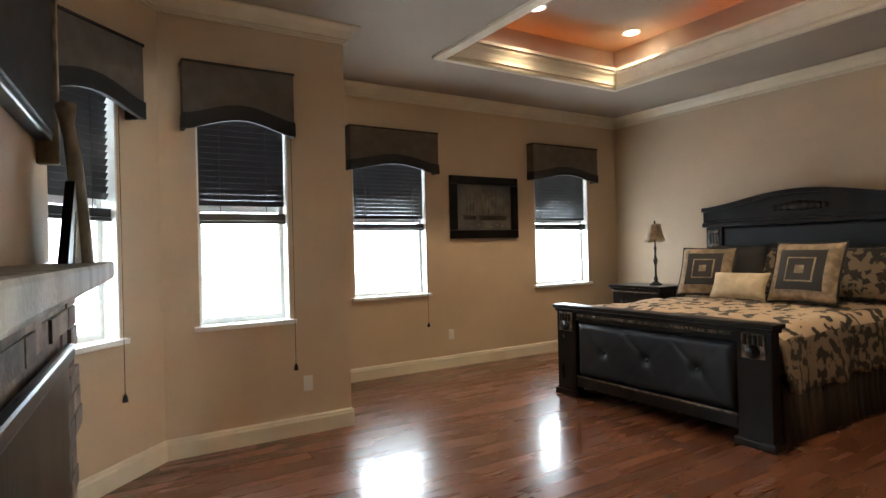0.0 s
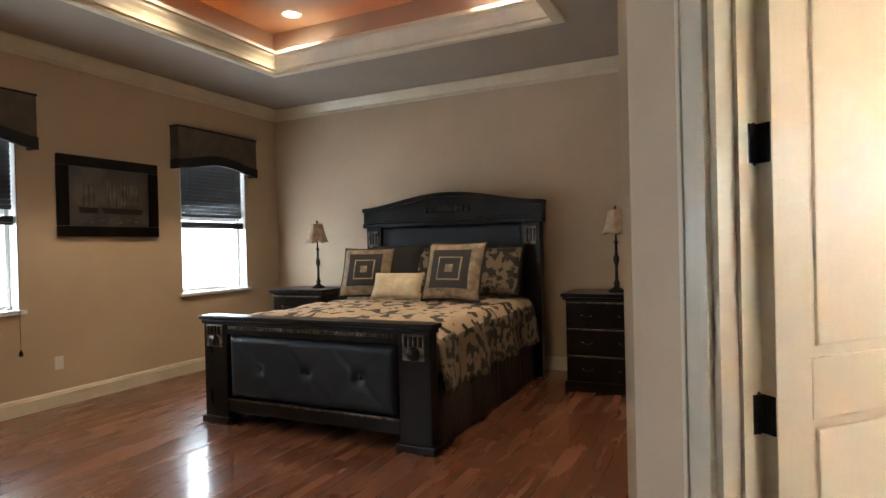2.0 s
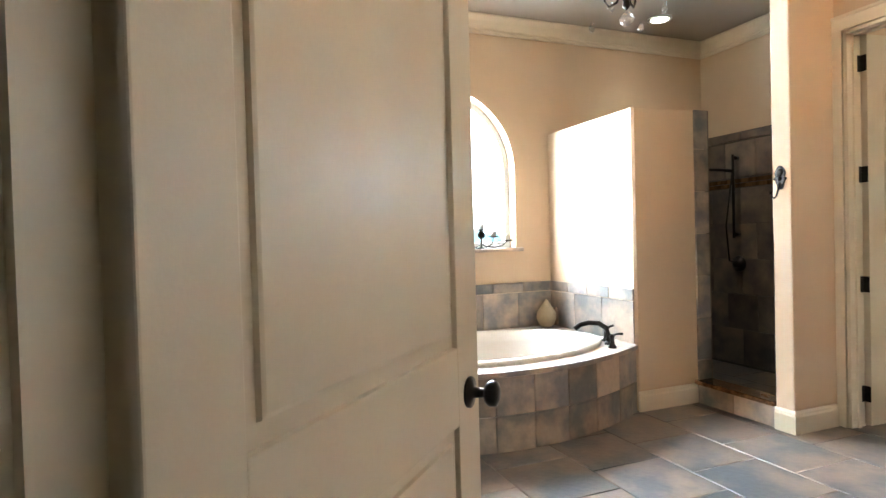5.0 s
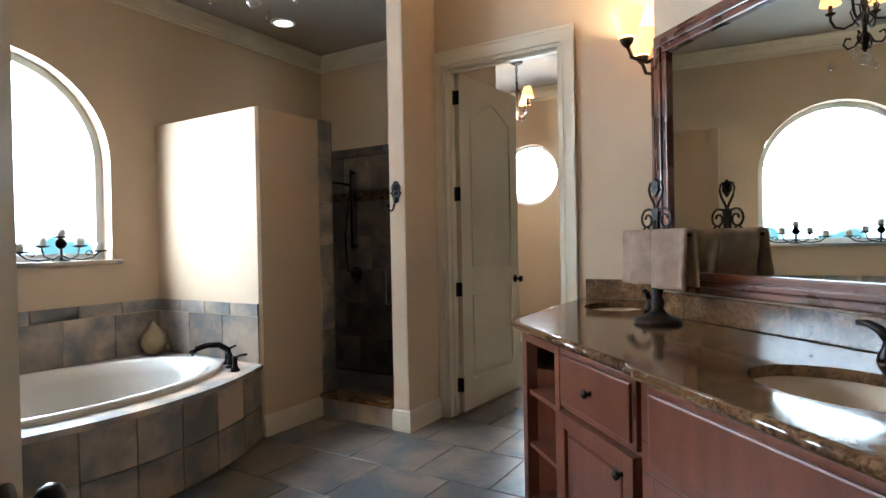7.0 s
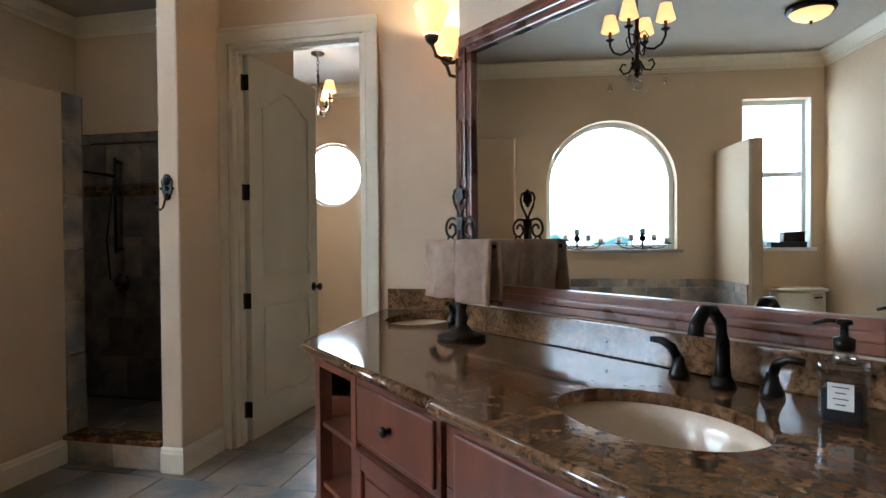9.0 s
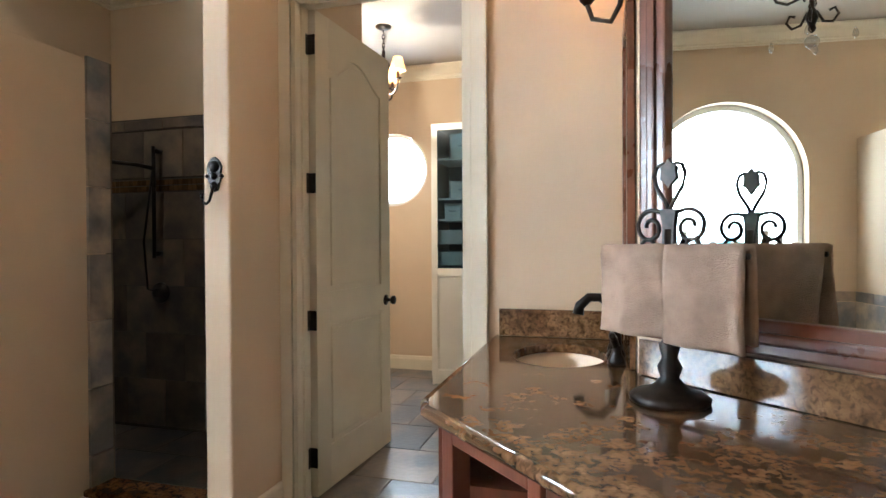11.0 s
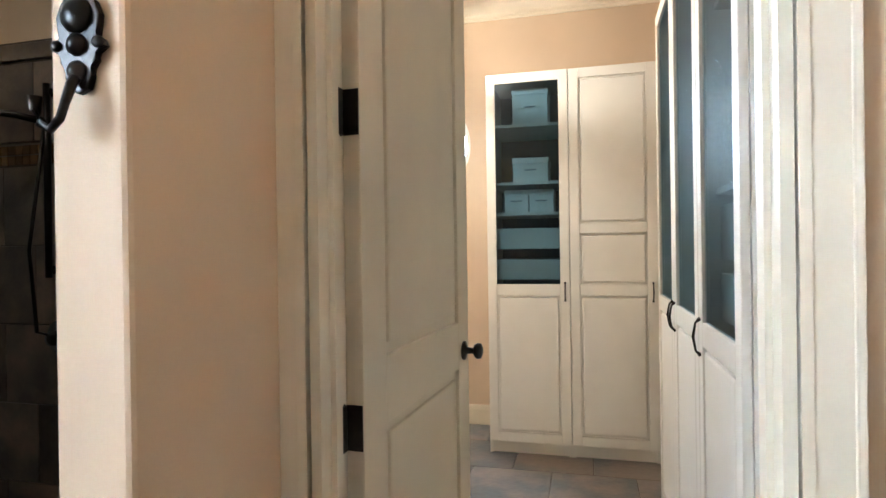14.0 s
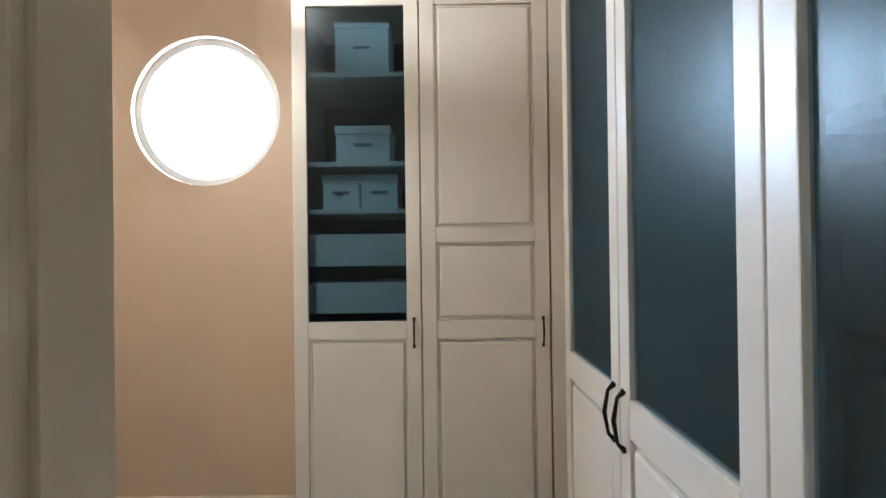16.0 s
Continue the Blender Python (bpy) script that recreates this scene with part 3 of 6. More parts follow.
panel_door("open cream two-panel door to the closet with an arched upper panel", pose(4.470, -3.60, 0.012, 0, 0, -93.6), 0.865, 2.435, (0.195, 0.885, 1.572, 2.262), 1)
panel_door("open cream two-panel door to the bathroom with an arched upper panel", pose(2.650, 0.268, 0.012, 0, 0, -43.7), 0.866, 2.42, (0.195, 0.885, 1.572, 2.262), 1)


# ---- windows ----
def sash_window(name, m, u0, u1, z0, z1, depth=0.2, sill=True):
    win = thing(name, "white-framed window with bright frosted daylight behind", "window", m)
    tagged(win, kind="structure")
    y0, y1 = -depth + 0.03, -depth + 0.09
    f = 0.045
    bm = B()
    for q in ((u0, u0 + f, z0, z1), (u1 - f, u1, z0, z1), (u0 + f, u1 - f, z0, z0 + f), (u0 + f, u1 - f, z1 - f, z1)):
        box(bm, q[0], q[1], y0, y1, q[2], q[3], None, 0.004)
    part("window_frame", bm, M_WINFR, win)
    zm = (z0 + z1) / 2
    part("meeting_rail", box(B(), u0 + f, u1 - f, y0 - 0.004, y1 - 0.01, zm - 0.025, zm + 0.025, None, 0.004), M_WINFR, win)
    for a, b in ((z0 + f, zm - 0.025), (zm + 0.025, z1 - f)):
        p = part("pane", box(B(), u0 + f - 0.003, u1 - f + 0.003, y0 + 0.02, y0 + 0.026, a - 0.003, b + 0.003), M_PANE, win)
        p.visible_shadow = False
    bm = B()
    for q in ((u0 - 0.001, u0 + 0.012), (u1 - 0.012, u1 + 0.001)):
        box(bm, q[0], q[1], y1, -0.001, z0, z1)
    part("reveal_lining", bm, M_WINFR, win)
    if sill:
        part("window_sill", box(B(), u0 - 0.035, u1 + 0.035, y1, 0.04, z0 - 0.03, z0 + 0.004, None, 0.006), M_WINFR, win)
    return win


def blind(m, u0, u1, top, low, tail):
    b = thing("window_blind", "half-raised black wooden slat blind in a window", "blind", m, "window blinds")
    part("headrail", box(B(), u0, u1, -0.085, -0.03, top - 0.05, top), M_BLIND, b)
    n = int((top - 0.06 - low - 0.09) / 0.042)
    for i in range(n):
        z = top - 0.075 - i * 0.042
        part("slat", box(B(), u0, u1, -0.022, 0.022, -0.0015, 0.0015, pose(0, -0.058, z, 61)), M_BLIND, b)
    bm = box(B(), u0, u1, -0.085, -0.03, low, low + 0.022, None, 0.003)
    part("bottom_rail", bm, M_BLIND, b)
    part("gathered_base", box(B(), u0, u1, -0.082, -0.034, low + 0.024, low + 0.075, None, 0.002), M_BLIND, b)
    for u in (u0 + 0.14, u1 - 0.14):
        part("ladder_tape", box(B(), u - 0.002, u + 0.002, -0.031, -0.029, low, top), M_BLACKCLOTH, b)
    if tail:
        c = part("pull_cord", tube(B(), [(u1 + tail, 0.045, top - 0.1), (u1 + tail, 0.045, 0.55)], 0.002, 6), M_BLACKCLOTH, b)
        part("tassel", lathe(B(), [(0.003, 0.05), (0.012, 0.03), (0.015, 0.0)], (u1 + tail, 0.045, 0.505), 10), M_BLACKW, c)
    return b


def valance(m, u0, u1, z0, z1, d=0.13):
    v = thing("window_valance", "grey-brown upholstered cornice with an arched black lower band", "valance", m, "window cornices")
    k = 18
    arch = [(u0 + (u1 - u0) * i / k, z0 + 0.10 + 0.085 * (0.5 - 0.5 * math.cos(2 * math.pi * i / k)) ** 0.75) for i in range(k + 1)]
    part("board", prism(B(), [(u0, z1)] + arch + [(u1, z1)], d - 0.02, d, None, "y"), M_VALANCE, v)
    low = [(p[0], p[1] - 0.105) for p in arch]
    part("band", prism(B(), [(p[0] + (0.006 if i == k else -0.006 if i == 0 else 0), p[1]) for i, p in enumerate(arch)] + [(p[0] + (0.006 if p[0] == u1 else -0.006 if p[0] == u0 else 0), p[1]) for p in low[::-1]], d - 0.02, d + 0.010, None, "y"), M_BLACKCLOTH, v, "black gathered lower band")
    for a, b in ((u0, u0 + 0.018), (u1 - 0.018, u1)):
        s = part("return", box(B(), a, b, 0.003, d - 0.02, z0 + 0.10, z1), M_VALANCE, v)
        part("band_return", box(B(), a - 0.006 if a == u0 else a, b if a == u0 else b + 0.006, 0.003, d + 0.008, z0, z0 + 0.10), M_BLACKCLOTH, s)
    part("lid", box(B(), u0 - 0.008, u1 + 0.008, 0.003, d + 0.008, z1, z1 + 0.018, None, 0.004), M_BLACKCLOTH, v, "thin black top trim")
    return v


for i, (P, u0, u1, v0, v1, tail) in enumerate(((P_NORTH, 0.57, 1.53, 0.50, 1.64, 0.0), (P_NORTH, 3.15, 4.05, 3.05, 4.12, 0.0), (P_BAY, 0.47, 1.11, 0.45, 1.20, 0.0), (P_BAYDIAG, 0.37, 1.0, 0.28, 1.06, 0.0))):
    m = frame_matrix(*P)
    sash_window("window_%d" % (i + 1), m, u0, u1, WZ0, WZ1)
    blind(m, u0 + 0.015, u1 - 0.02, WZ1 - 0.01, 1.60, 0)
    valance(m, v0, v1, 2.235, 2.68)
    # cord that hangs beside the window
    uc = {0: None, 1: 3.18, 2: 0.455, 3: 0.40}[i]
    if uc:
        c = thing("blind_cord", "thin dark blind cord with a wooden tassel beside a window", "cord", m, "blind cords")
        part("cord", tube(B(), [(uc, 0.05, 2.3), (uc, 0.05, 0.55)], 0.0022, 6), M_BLACKCLOTH, c)
        part("tassel", lathe(B(), [(0.004, 0.05), (0.014, 0.03), (0.018, 0.0)], (uc, 0.05, 0.505), 10), M_BLACKW, c)

# arched window over the tub, window by the toilet, round closet window
m = frame_matrix(*P_ARCH)
win = tagged(thing("window_5", "large white arched window with frosted daylight", "window", m), kind="structure")


def arch_ring(r, base):
    pts = [(ARCH_C - r, base), (ARCH_C + r, base), (ARCH_C + r, ARCH_CZ)]
    return pts + [(ARCH_C + r * math.cos(math.pi * i / 28), ARCH_CZ + r * math.sin(math.pi * i / 28)) for i in range(1, 28)] + [(ARCH_C - r, ARCH_CZ)]


def ring_prism(outer, inner, y0, y1):
    bm = B()
    n = len(outer)
    V = [[bm.verts.new((p[0], y, p[1])) for p in ring] for ring in (outer, inner) for y in (y0, y1)]
    for i in range(n):
        j = (i + 1) % n
        for a, b in ((0, 1), (1, 3), (3, 2), (2, 0)):
            bm.faces.new((V[a][i], V[a][j], V[b][j], V[b][i]))
    bmesh.ops.recalc_face_normals(bm, faces=bm.faces)
    return bm


part("window_frame", ring_prism(arch_ring(ARCH_R - 0.002, ARCH_Z0 + 0.002), arch_ring(ARCH_R - 0.05, ARCH_Z0 + 0.05), -0.17, -0.11), M_WINFR, win)
p = part("pane", prism(B(), arch_ring(ARCH_R - 0.048, ARCH_Z0 + 0.048), -0.145, -0.140, None, "y"), M_PANE, win)
p.visible_shadow = False
part("window_sill", box(B(), ARCH_C - ARCH_R - 0.05, ARCH_C + ARCH_R + 0.05, -0.11, 0.05, ARCH_Z0 - 0.028, ARCH_Z0 + 0.003, None, 0.006), M_SLATE_W, win, "stone sill")
sash_window("window_6", m, 4.04, 4.70, 1.17, 2.66)
m = frame_matrix(*P_ROUND)
win = tagged(thing("window_7", "round white-framed window with frosted daylight", "window", m), kind="structure")


def circle(r, k=40):
    return [(ROUND_C + r * math.cos(2 * math.pi * i / k), ROUND_Z + r * math.sin(2 * math.pi * i / k)) for i in range(k)]


part("window_frame", ring_prism(circle(ROUND_R - 0.001), circle(ROUND_R - 0.035), -0.085, -0.04), M_WINFR, win)
p = part("pane", prism(B(), circle(ROUND_R - 0.034), -0.065, -0.060, None, "y"), M_PANE, win)
p.visible_shadow = False

# daylight beyond the windows
structure("backdrop_bedroom", box(B(), 2.3, 9.0, 6.12, 6.14, 0.2, 3.2), M_SKYLIGHT_B)
structure("backdrop_bay", box(B(), 0.75, 2.0, 4.62, 4.64, 0.4, 3.0), M_SKYLIGHT_B)
structure("backdrop_bay_diagonal", box(B(), 0.15, 1.2, -0.40, -0.38, 0.4, 3.0, frame_matrix(*P_BAYDIAG)), M_SKYLIGHT_B)
structure("backdrop_bath", box(B(), 6.95, 6.97, -3.6, 1.2, 0.4, 3.3), M_SKYLIGHT_W)
structure("backdrop_closet", box(B(), 4.5, 5.8, -6.70, -6.68, 1.2, 2.8), M_SKYLIGHT_R)


# ---- bedroom things ----
def bed():
    b = thing("king_bed", "black carved wooden king bed with tufted black leather panels", "bed")
    y0, y1 = 2.03, 4.03
    # footboard
    for y in (y0, y1 - 0.24):
        p = part("foot_post", box(B(), 4.235, 4.33, y, y + 0.24, 0.05, 0.80, None, 0.008), M_BLACKW, b)
        part("foot_base", box(B(), 4.215, 4.35, y - 0.025, y + 0.265, 0.0, 0.055, None, 0.012), M_BLACKW, p)
        part("carved_capital", box(B(), 4.222, 4.24, y + 0.04, y + 0.20, 0.60, 0.77, None, 0.006), M_GILT, p, "worn gilt carved capital")
        for i in range(4):
            part("flute", box(B(), 4.214, 4.226, y + 0.055 + i * 0.036, y + 0.078 + i * 0.036, 0.69, 0.76, None, 0.005), M_BLACKW, p)
        part("rosette", lathe(B(), [(0.05, 0), (0.045, 0.008), (0.02, 0.006), (0.012, 0.014)], (0, 0, 0), 12, pose(4.222, y + 0.12, 0.645, 0, -90)), M_BLACKW, p)
    part("foot_cap", box(B(), 4.205, 4.36, y0 - 0.03, y1 + 0.03, 0.805, 0.84, None, 0.012), M_BLACKW, b)
    part("foot_cornice", box(B(), 4.22, 4.345, y0 - 0.012, y1 + 0.012, 0.775, 0.805, None, 0.008), M_BLACKW, b)
    n = 44
    for i in range(n):
        part("bead", box(B(), -0.008, 0.008, -0.013, 0.013, -0.012, 0.012, pose(4.232, y0 + 0.28 + (y1 - y0 - 0.56) * i / (n - 1), 0.752), 0.005), M_GILT, b)
    part("foot_top_rail", box(B(), 4.24, 4.32, y0 + 0.24, y1 - 0.24, 0.70, 0.775, None, 0.006), M_BLACKW, b)
    part("foot_low_rail", box(B(), 4.24, 4.32, y0 + 0.24, y1 - 0.24, 0.10, 0.20, None, 0.01), M_BLACKW, b)
    part("gilt_bead_rail", box(B(), 4.232, 4.242, y0 + 0.24, y1 - 0.24, 0.192, 0.207, None, 0.003), M_GILT, b)
    # tufted leather panel
    bm = B()
    nu, nv, a0, a1, z0, z1 = 60, 26, y0 + 0.255, y1 - 0.255, 0.21, 0.695
    tufts = [(0.2, 0.5), (0.5, 0.5), (0.8, 0.5)]
    grid = []
    for j in range(nv + 1):
        row = []
        for i in range(nu + 1):
            u, v = i / nu, j / nv
            e = min(u, 1 - u) * 3.2, min(v, 1 - v) * 1.1
            h = 0.03 * min(1, (min(min(e), 0.10) / 0.10)) ** 0.5
            for tu, tv in tufts:
                dx, dz = (u - tu) * 1.49, (v - tv) * 0.485
                h -= 0.028 * math.exp(-(dx * dx + dz * dz) / 0.0016)
                h -= 0.007 * math.exp(-((dx - dz) / 0.018) ** 2) + 0.004 * math.exp(-((dx + dz) / 0.018) ** 2)
            row.append(bm.verts.new((4.262 - h, a0 + (a1 - a0) * u, z0 + (z1 - z0) * v)))
        grid.append(row)
    for j in range(nv):
        for i in range(nu):
            f = bm.faces.new((grid[j][i], grid[j][i + 1], grid[j + 1][i + 1], grid[j + 1][i]))
            f.smooth = True
    ring = [grid[0][i] for i in range(nu + 1)] + [grid[j][nu] for j in range(1, nv + 1)] + [grid[nv][i] for i in range(nu - 1, -1, -1)] + [grid[j][0] for j in range(nv - 1, 0, -1)]
    back = [bm.verts.new((4.305, v.co.y, v.co.z)) for v in ring]
    for i in range(len(ring)):
        bm.faces.new((ring[i], ring[(i + 1) % len(ring)], back[(i + 1) % len(ring)], back[i]))
    bm.faces.new(back)
    bmesh.ops.recalc_face_normals(bm, faces=bm.faces)
    fp = part("foot_leather_panel", bm, M_LEATHER, b, "tufted black leather panel")
    for tu, tv in tufts:
        part("tuft_button", lathe(B(), [(0.016, 0), (0.014, 0.006), (0.006, 0.01)], (0, 0, 0), 12, pose(4.256, a0 + (a1 - a0) * tu, z0 + (z1 - z0) * tv, 0, -90)), M_LEATHER, fp)
    # side rails
    for y in (y0 + 0.03, y1 - 0.07):
        part("side_rail", box(B(), 4.32, 6.56, y, y + 0.04, 0.22, 0.42, None, 0.006), M_BLACKW, b)
    # headboard
    h0, h1, xh = 1.93, 4.03, 6.55
    for y in (h0 + 0.03, h1 - 0.22):
        p = part("head_post", box(B(), xh, xh + 0.12, y, y + 0.19, 0.0, 1.56, None, 0.008), M_BLACKW, b)
        part("carved_capital", box(B(), xh - 0.016, xh + 0.004, y + 0.03, y + 0.16, 1.33, 1.52, None, 0.005), M_GILT, p, "worn gilt carved capital")
        for i in range(3):
            part("flute", box(B(), xh - 0.024, xh - 0.01, y + 0.045 + i * 0.036, y + 0.07 + i * 0.036, 1.36, 1.49, None, 0.005), M_BLACKW, p)
    k = 24
    crest = [(h0 + (h1 - h0) * i / k, 1.765 + 0.13 * (0.5 - 0.5 * math.cos(2 * math.pi * i / k)) ** 0.85) for i in range(k + 1)]
    part("head_crest", prism(B(), [(h0, 1.60)] + [(h1, 1.60)] + crest[::-1], xh - 0.005, xh + 0.12, None, "x"), M_BLACKW, b)
    part("crest_cap", prism(B(), [(p[0], p[1] - 0.035) for p in crest] + [(p[0], p[1] + 0.012) for p in crest[::-1]], xh - 0.04, xh + 0.14, None, "x"), M_BLACKW, b)
    part("head_cornice", box(B(), xh - 0.03, xh + 0.12, h0 - 0.005, h1 + 0.005, 1.555, 1.605, None, 0.012), M_BLACKW, b)
    part("head_frieze", box(B(), xh - 0.012, xh + 0.02, h0 + 0.01, h1 - 0.01, 1.605, 1.635, None, 0.006), M_BLACKW, b)
    cy = (h0 + h1) / 2
    bm = B()
    for i in range(9):
        s = (i - 4) / 4
        lathe(bm, [(0.055 - 0.02 * abs(s), 0), (0.04 - 0.015 * abs(s), 0.012), (0.012, 0.018)], (0, 0, 0), 9, pose(xh - 0.004, cy + s * 0.24, 1.735 - 0.012 * abs(s), 0, -90))
    part("carved_spray", bm, M_IRON, b, "carved leaf spray on the crest")
    part("head_leather_panel", box(B(), xh + 0.02, xh + 0.10, h0 + 0.22, h1 - 0.22, 0.45, 1.555, None, 0.03), M_LEATHER, b, "tufted black leather panel")
    for i in range(4):
        part("tuft_button", lathe(B(), [(0.02, 0), (0.016, 0.008), (0.006, 0.012)], (0, 0, 0), 12, pose(xh + 0.02, h0 + 0.45 + i * 0.4, 1.30, 0, -90)), M_LEATHER, b)
    part("mattress", box(B(), 4.36, 6.54, y0 + 0.08, y1 - 0.08, 0.28, 0.70, None, 0.05), M_CREAMCLOTH, b)
    return b


bed()


def draped(name, label, x0, x1, y0, y1, top, low, mat, side_mat):
    """A quilted cover over the mattress that hangs down both sides."""
    bm = B()
    nx, prof = 70, []
    yc, hw = (y0 + y1) / 2, (y1 - y0) / 2
    for i in range(61):
        s = -1 + 2 * i / 60
        a = abs(s)
        sg = 1 if s >= 0 else -1
        if a < 0.55:
            prof.append((yc + sg * hw * a / 0.55 * 0.95, top + 0.035 * math.cos(a / 0.55 * math.pi / 2)))
        else:
            q = (a - 0.55) / 0.45
            prof.append((yc + sg * hw * (0.95 + 0.07 * min(1, q * 4) + 0.05 * q), top - (top - low) * q ** 1.25))
    rows = []
    for i in range(nx + 1):
        x = x0 + (x1 - x0) * i / nx
        edge = min(1.0, (i / nx) * 9)
        row = []
        for j, (y, z) in enumerate(prof):
            hang = max(0, (top - z) / (top - low))
            wob = 0.022 * noise.noise((x * 3.1, y * 2.6, 1.5)) + 0.014 * noise.noise((x * 8, y * 7, 4.0))
            fold = hang * (0.03 * math.sin(x * 9 + 2 * noise.noise((x, 0, 9))) + 0.02 * noise.noise((x * 9, 0, z * 3)))
            sg = 1 if y > yc else -1
            zz = z + wob * (1 - 0.6 * hang) - 0.05 * (1 - edge) * (1 - hang) + hang * hang * 0.05 * noise.noise((x * 4, 3, sg))
            row.append(bm.verts.new((x + 0.02 * hang * noise.noise((y, z * 5, 2)), y + sg * fold, zz)))
        rows.append(row)
    for a, b in zip(rows, rows[1:]):
        for j in range(len(prof) - 1):
            f = bm.faces.new((a[j], b[j], b[j + 1], a[j + 1]))
            f.smooth = True
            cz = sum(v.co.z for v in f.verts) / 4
            # faces below the top edge take the darker damask, their shade put in as colour
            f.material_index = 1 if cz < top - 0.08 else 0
    bmesh.ops.recalc_face_normals(bm, faces=bm.faces)
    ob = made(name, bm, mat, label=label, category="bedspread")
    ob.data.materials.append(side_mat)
    sol = ob.modifiers.new("thickness", "SOLIDIFY")
    sol.thickness = 0.02
    return ob


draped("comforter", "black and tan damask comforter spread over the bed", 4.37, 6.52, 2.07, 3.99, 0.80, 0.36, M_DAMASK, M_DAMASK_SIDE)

for y, sg in ((2.075, -1), (3.985, 1)):
    sk = thing("bed_skirt", "dark pleated bed skirt hanging to the floor", "bed skirt", None, "bed skirts")
    bm = B()
    n = 150
    top, low = [], []
    for i in range(n + 1):
        x = 4.38 + 2.12 * i / n
        off = 0.018 * math.sin(i * 0.9) + 0.008 * math.sin(i * 2.3)
        top.append(bm.verts.new((x, y + sg * (0.0 + off * 0.3), 0.48)))
        low.append(bm.verts.new((x, y + sg * (0.03 + off), 0.012)))
    for i in range(n):
        f = bm.faces.new((top[i], top[i + 1], low[i + 1], low[i]))
        f.smooth = True
    p = part("pleated_cloth", bm, M_SKIRT, sk)
    p.modifiers.new("thickness", "SOLIDIFY").thickness = 0.006


def pillow(label, m, w, h, d, mat, border=None, squares=False):
    """A cushion in its local x z plane, facing local -y."""
    t = thing("throw_pillow", label, "pillow", m, "pillows on the bed")
    bm, n = B(), 16
    grids = []
    for sg in (-1, 1):
        g = []
        for j in range(n + 1):
            row = []
            for i in range(n + 1):
                u, v = -1 + 2 * i / n, -1 + 2 * j / n
                pinch = 1 - 0.07 * (1 - u * u) * abs(v) ** 3 - 0.07 * (1 - v * v) * abs(u) ** 3
                bulge = ((1 - u ** 4) * (1 - v ** 4)) ** 0.55
                wr = 1 + 0.12 * noise.noise((u * 2, v * 2, w * 9))
                row.append(bm.verts.new((u * w / 2 * (1 - 0.06 * (1 - v * v)), sg * d / 2 * bulge * wr, v * h / 2 * (1 - 0.06 * (1 - u * u)))))
            g.append(row)
        grids.append(g)
    for g in grids:
        for j in range(n):
            for i in range(n):
                f = bm.faces.new((g[j][i], g[j][i + 1], g[j + 1][i + 1], g[j + 1][i]))
                f.smooth = True
    bmesh.ops.remove_doubles(bm, verts=bm.verts, dist=0.0005)
    bmesh.ops.recalc_face_normals(bm, faces=bm.faces)
    part("cushion", bm, mat, t)
    if border:
        bm = B()
        k = 40
        pts = []
        for i in range(k + 1):
            q = (i / k) * 4
            s = int(q) % 4
            f = -1 + 2 * (q - int(q))
            u, v = ((f, -1), (1, f), (-f, 1), (-1, -f))[s]
            pts.append((u * w / 2 * (1 - 0.06 * (1 - v * v)), 0, v * h / 2 * (1 - 0.06 * (1 - u * u))))
        tube(bm, pts, 0.011, 6)
        part("piping", bm, border, t, "black edge piping")
    if squares:
        for s, mat2, y in ((0.68, M_BLACKCLOTH, 0.004), (0.42, M_TANCLOTH, 0.008), (0.37, M_BLACKCLOTH, 0.012), (0.14, M_TANCLOTH, 0.016)):
            bm, k, g = B(), 10, []
            for j in range(k + 1):
                row = []
                for i in range(k + 1):
                    u, v = s * (-1 + 2 * i / k), s * (-1 + 2 * j / k)
                    bulge = ((1 - u ** 4) * (1 - v ** 4)) ** 0.55 * (1 + 0.12 * noise.noise((u * 2, v * 2, w * 9)))
                    row.append(bm.verts.new((u * w / 2 * (1 - 0.06 * (1 - v * v)), -d / 2 * bulge - y, v * h / 2 * (1 - 0.06 * (1 - u * u)))))
                g.append(row)
            for j in range(k):
                for i in range(k):
                    f = bm.faces.new((g[j][i], g[j][i + 1], g[j + 1][i + 1], g[j + 1][i]))
                    f.smooth = True
            part("applique_square", bm, mat2, t)
    return t


# cushions face the foot of the bed (local -y to world -x)
def leaning(x, y, z, tilt, turn=0):
    return pose(x, y, z, 0, 0, -90 + turn) @ pose(0, 0, 0, -tilt)


pillow("square black and tan cushion with nested squares", leaning(5.90, 3.58, 1.085, 22, 10), 0.55, 0.52, 0.17, M_TANCLOTH, M_BLACKCLOTH, True)
pillow("square black and tan cushion with nested squares", leaning(5.78, 2.56, 1.10, 20, -4), 0.60, 0.56, 0.18, M_TANCLOTH, M_BLACKCLOTH, True)
pillow("small plain cream oblong cushion", leaning(5.60, 3.06, 0.975, 28, 3), 0.52, 0.27, 0.13, M_CREAMCLOTH)
pillow("brown damask pillow sham against the headboard", leaning(6.28, 3.10, 1.09, 20, 2), 0.66, 0.50, 0.18, M_DAMASK_SIDE, M_BLACKCLOTH)
pillow("brown damask pillow sham against the headboard", leaning(6.27, 2.40, 1.08, 22, -2), 0.66, 0.50, 0.18, M_DAMASK_SIDE, M_BLACKCLOTH)
pillow("black sham cushion against the headboard", leaning(6.18, 3.42, 1.10, 20, 4), 0.6, 0.52, 0.17, M_BLACKCLOTH, M_BLACKCLOTH)


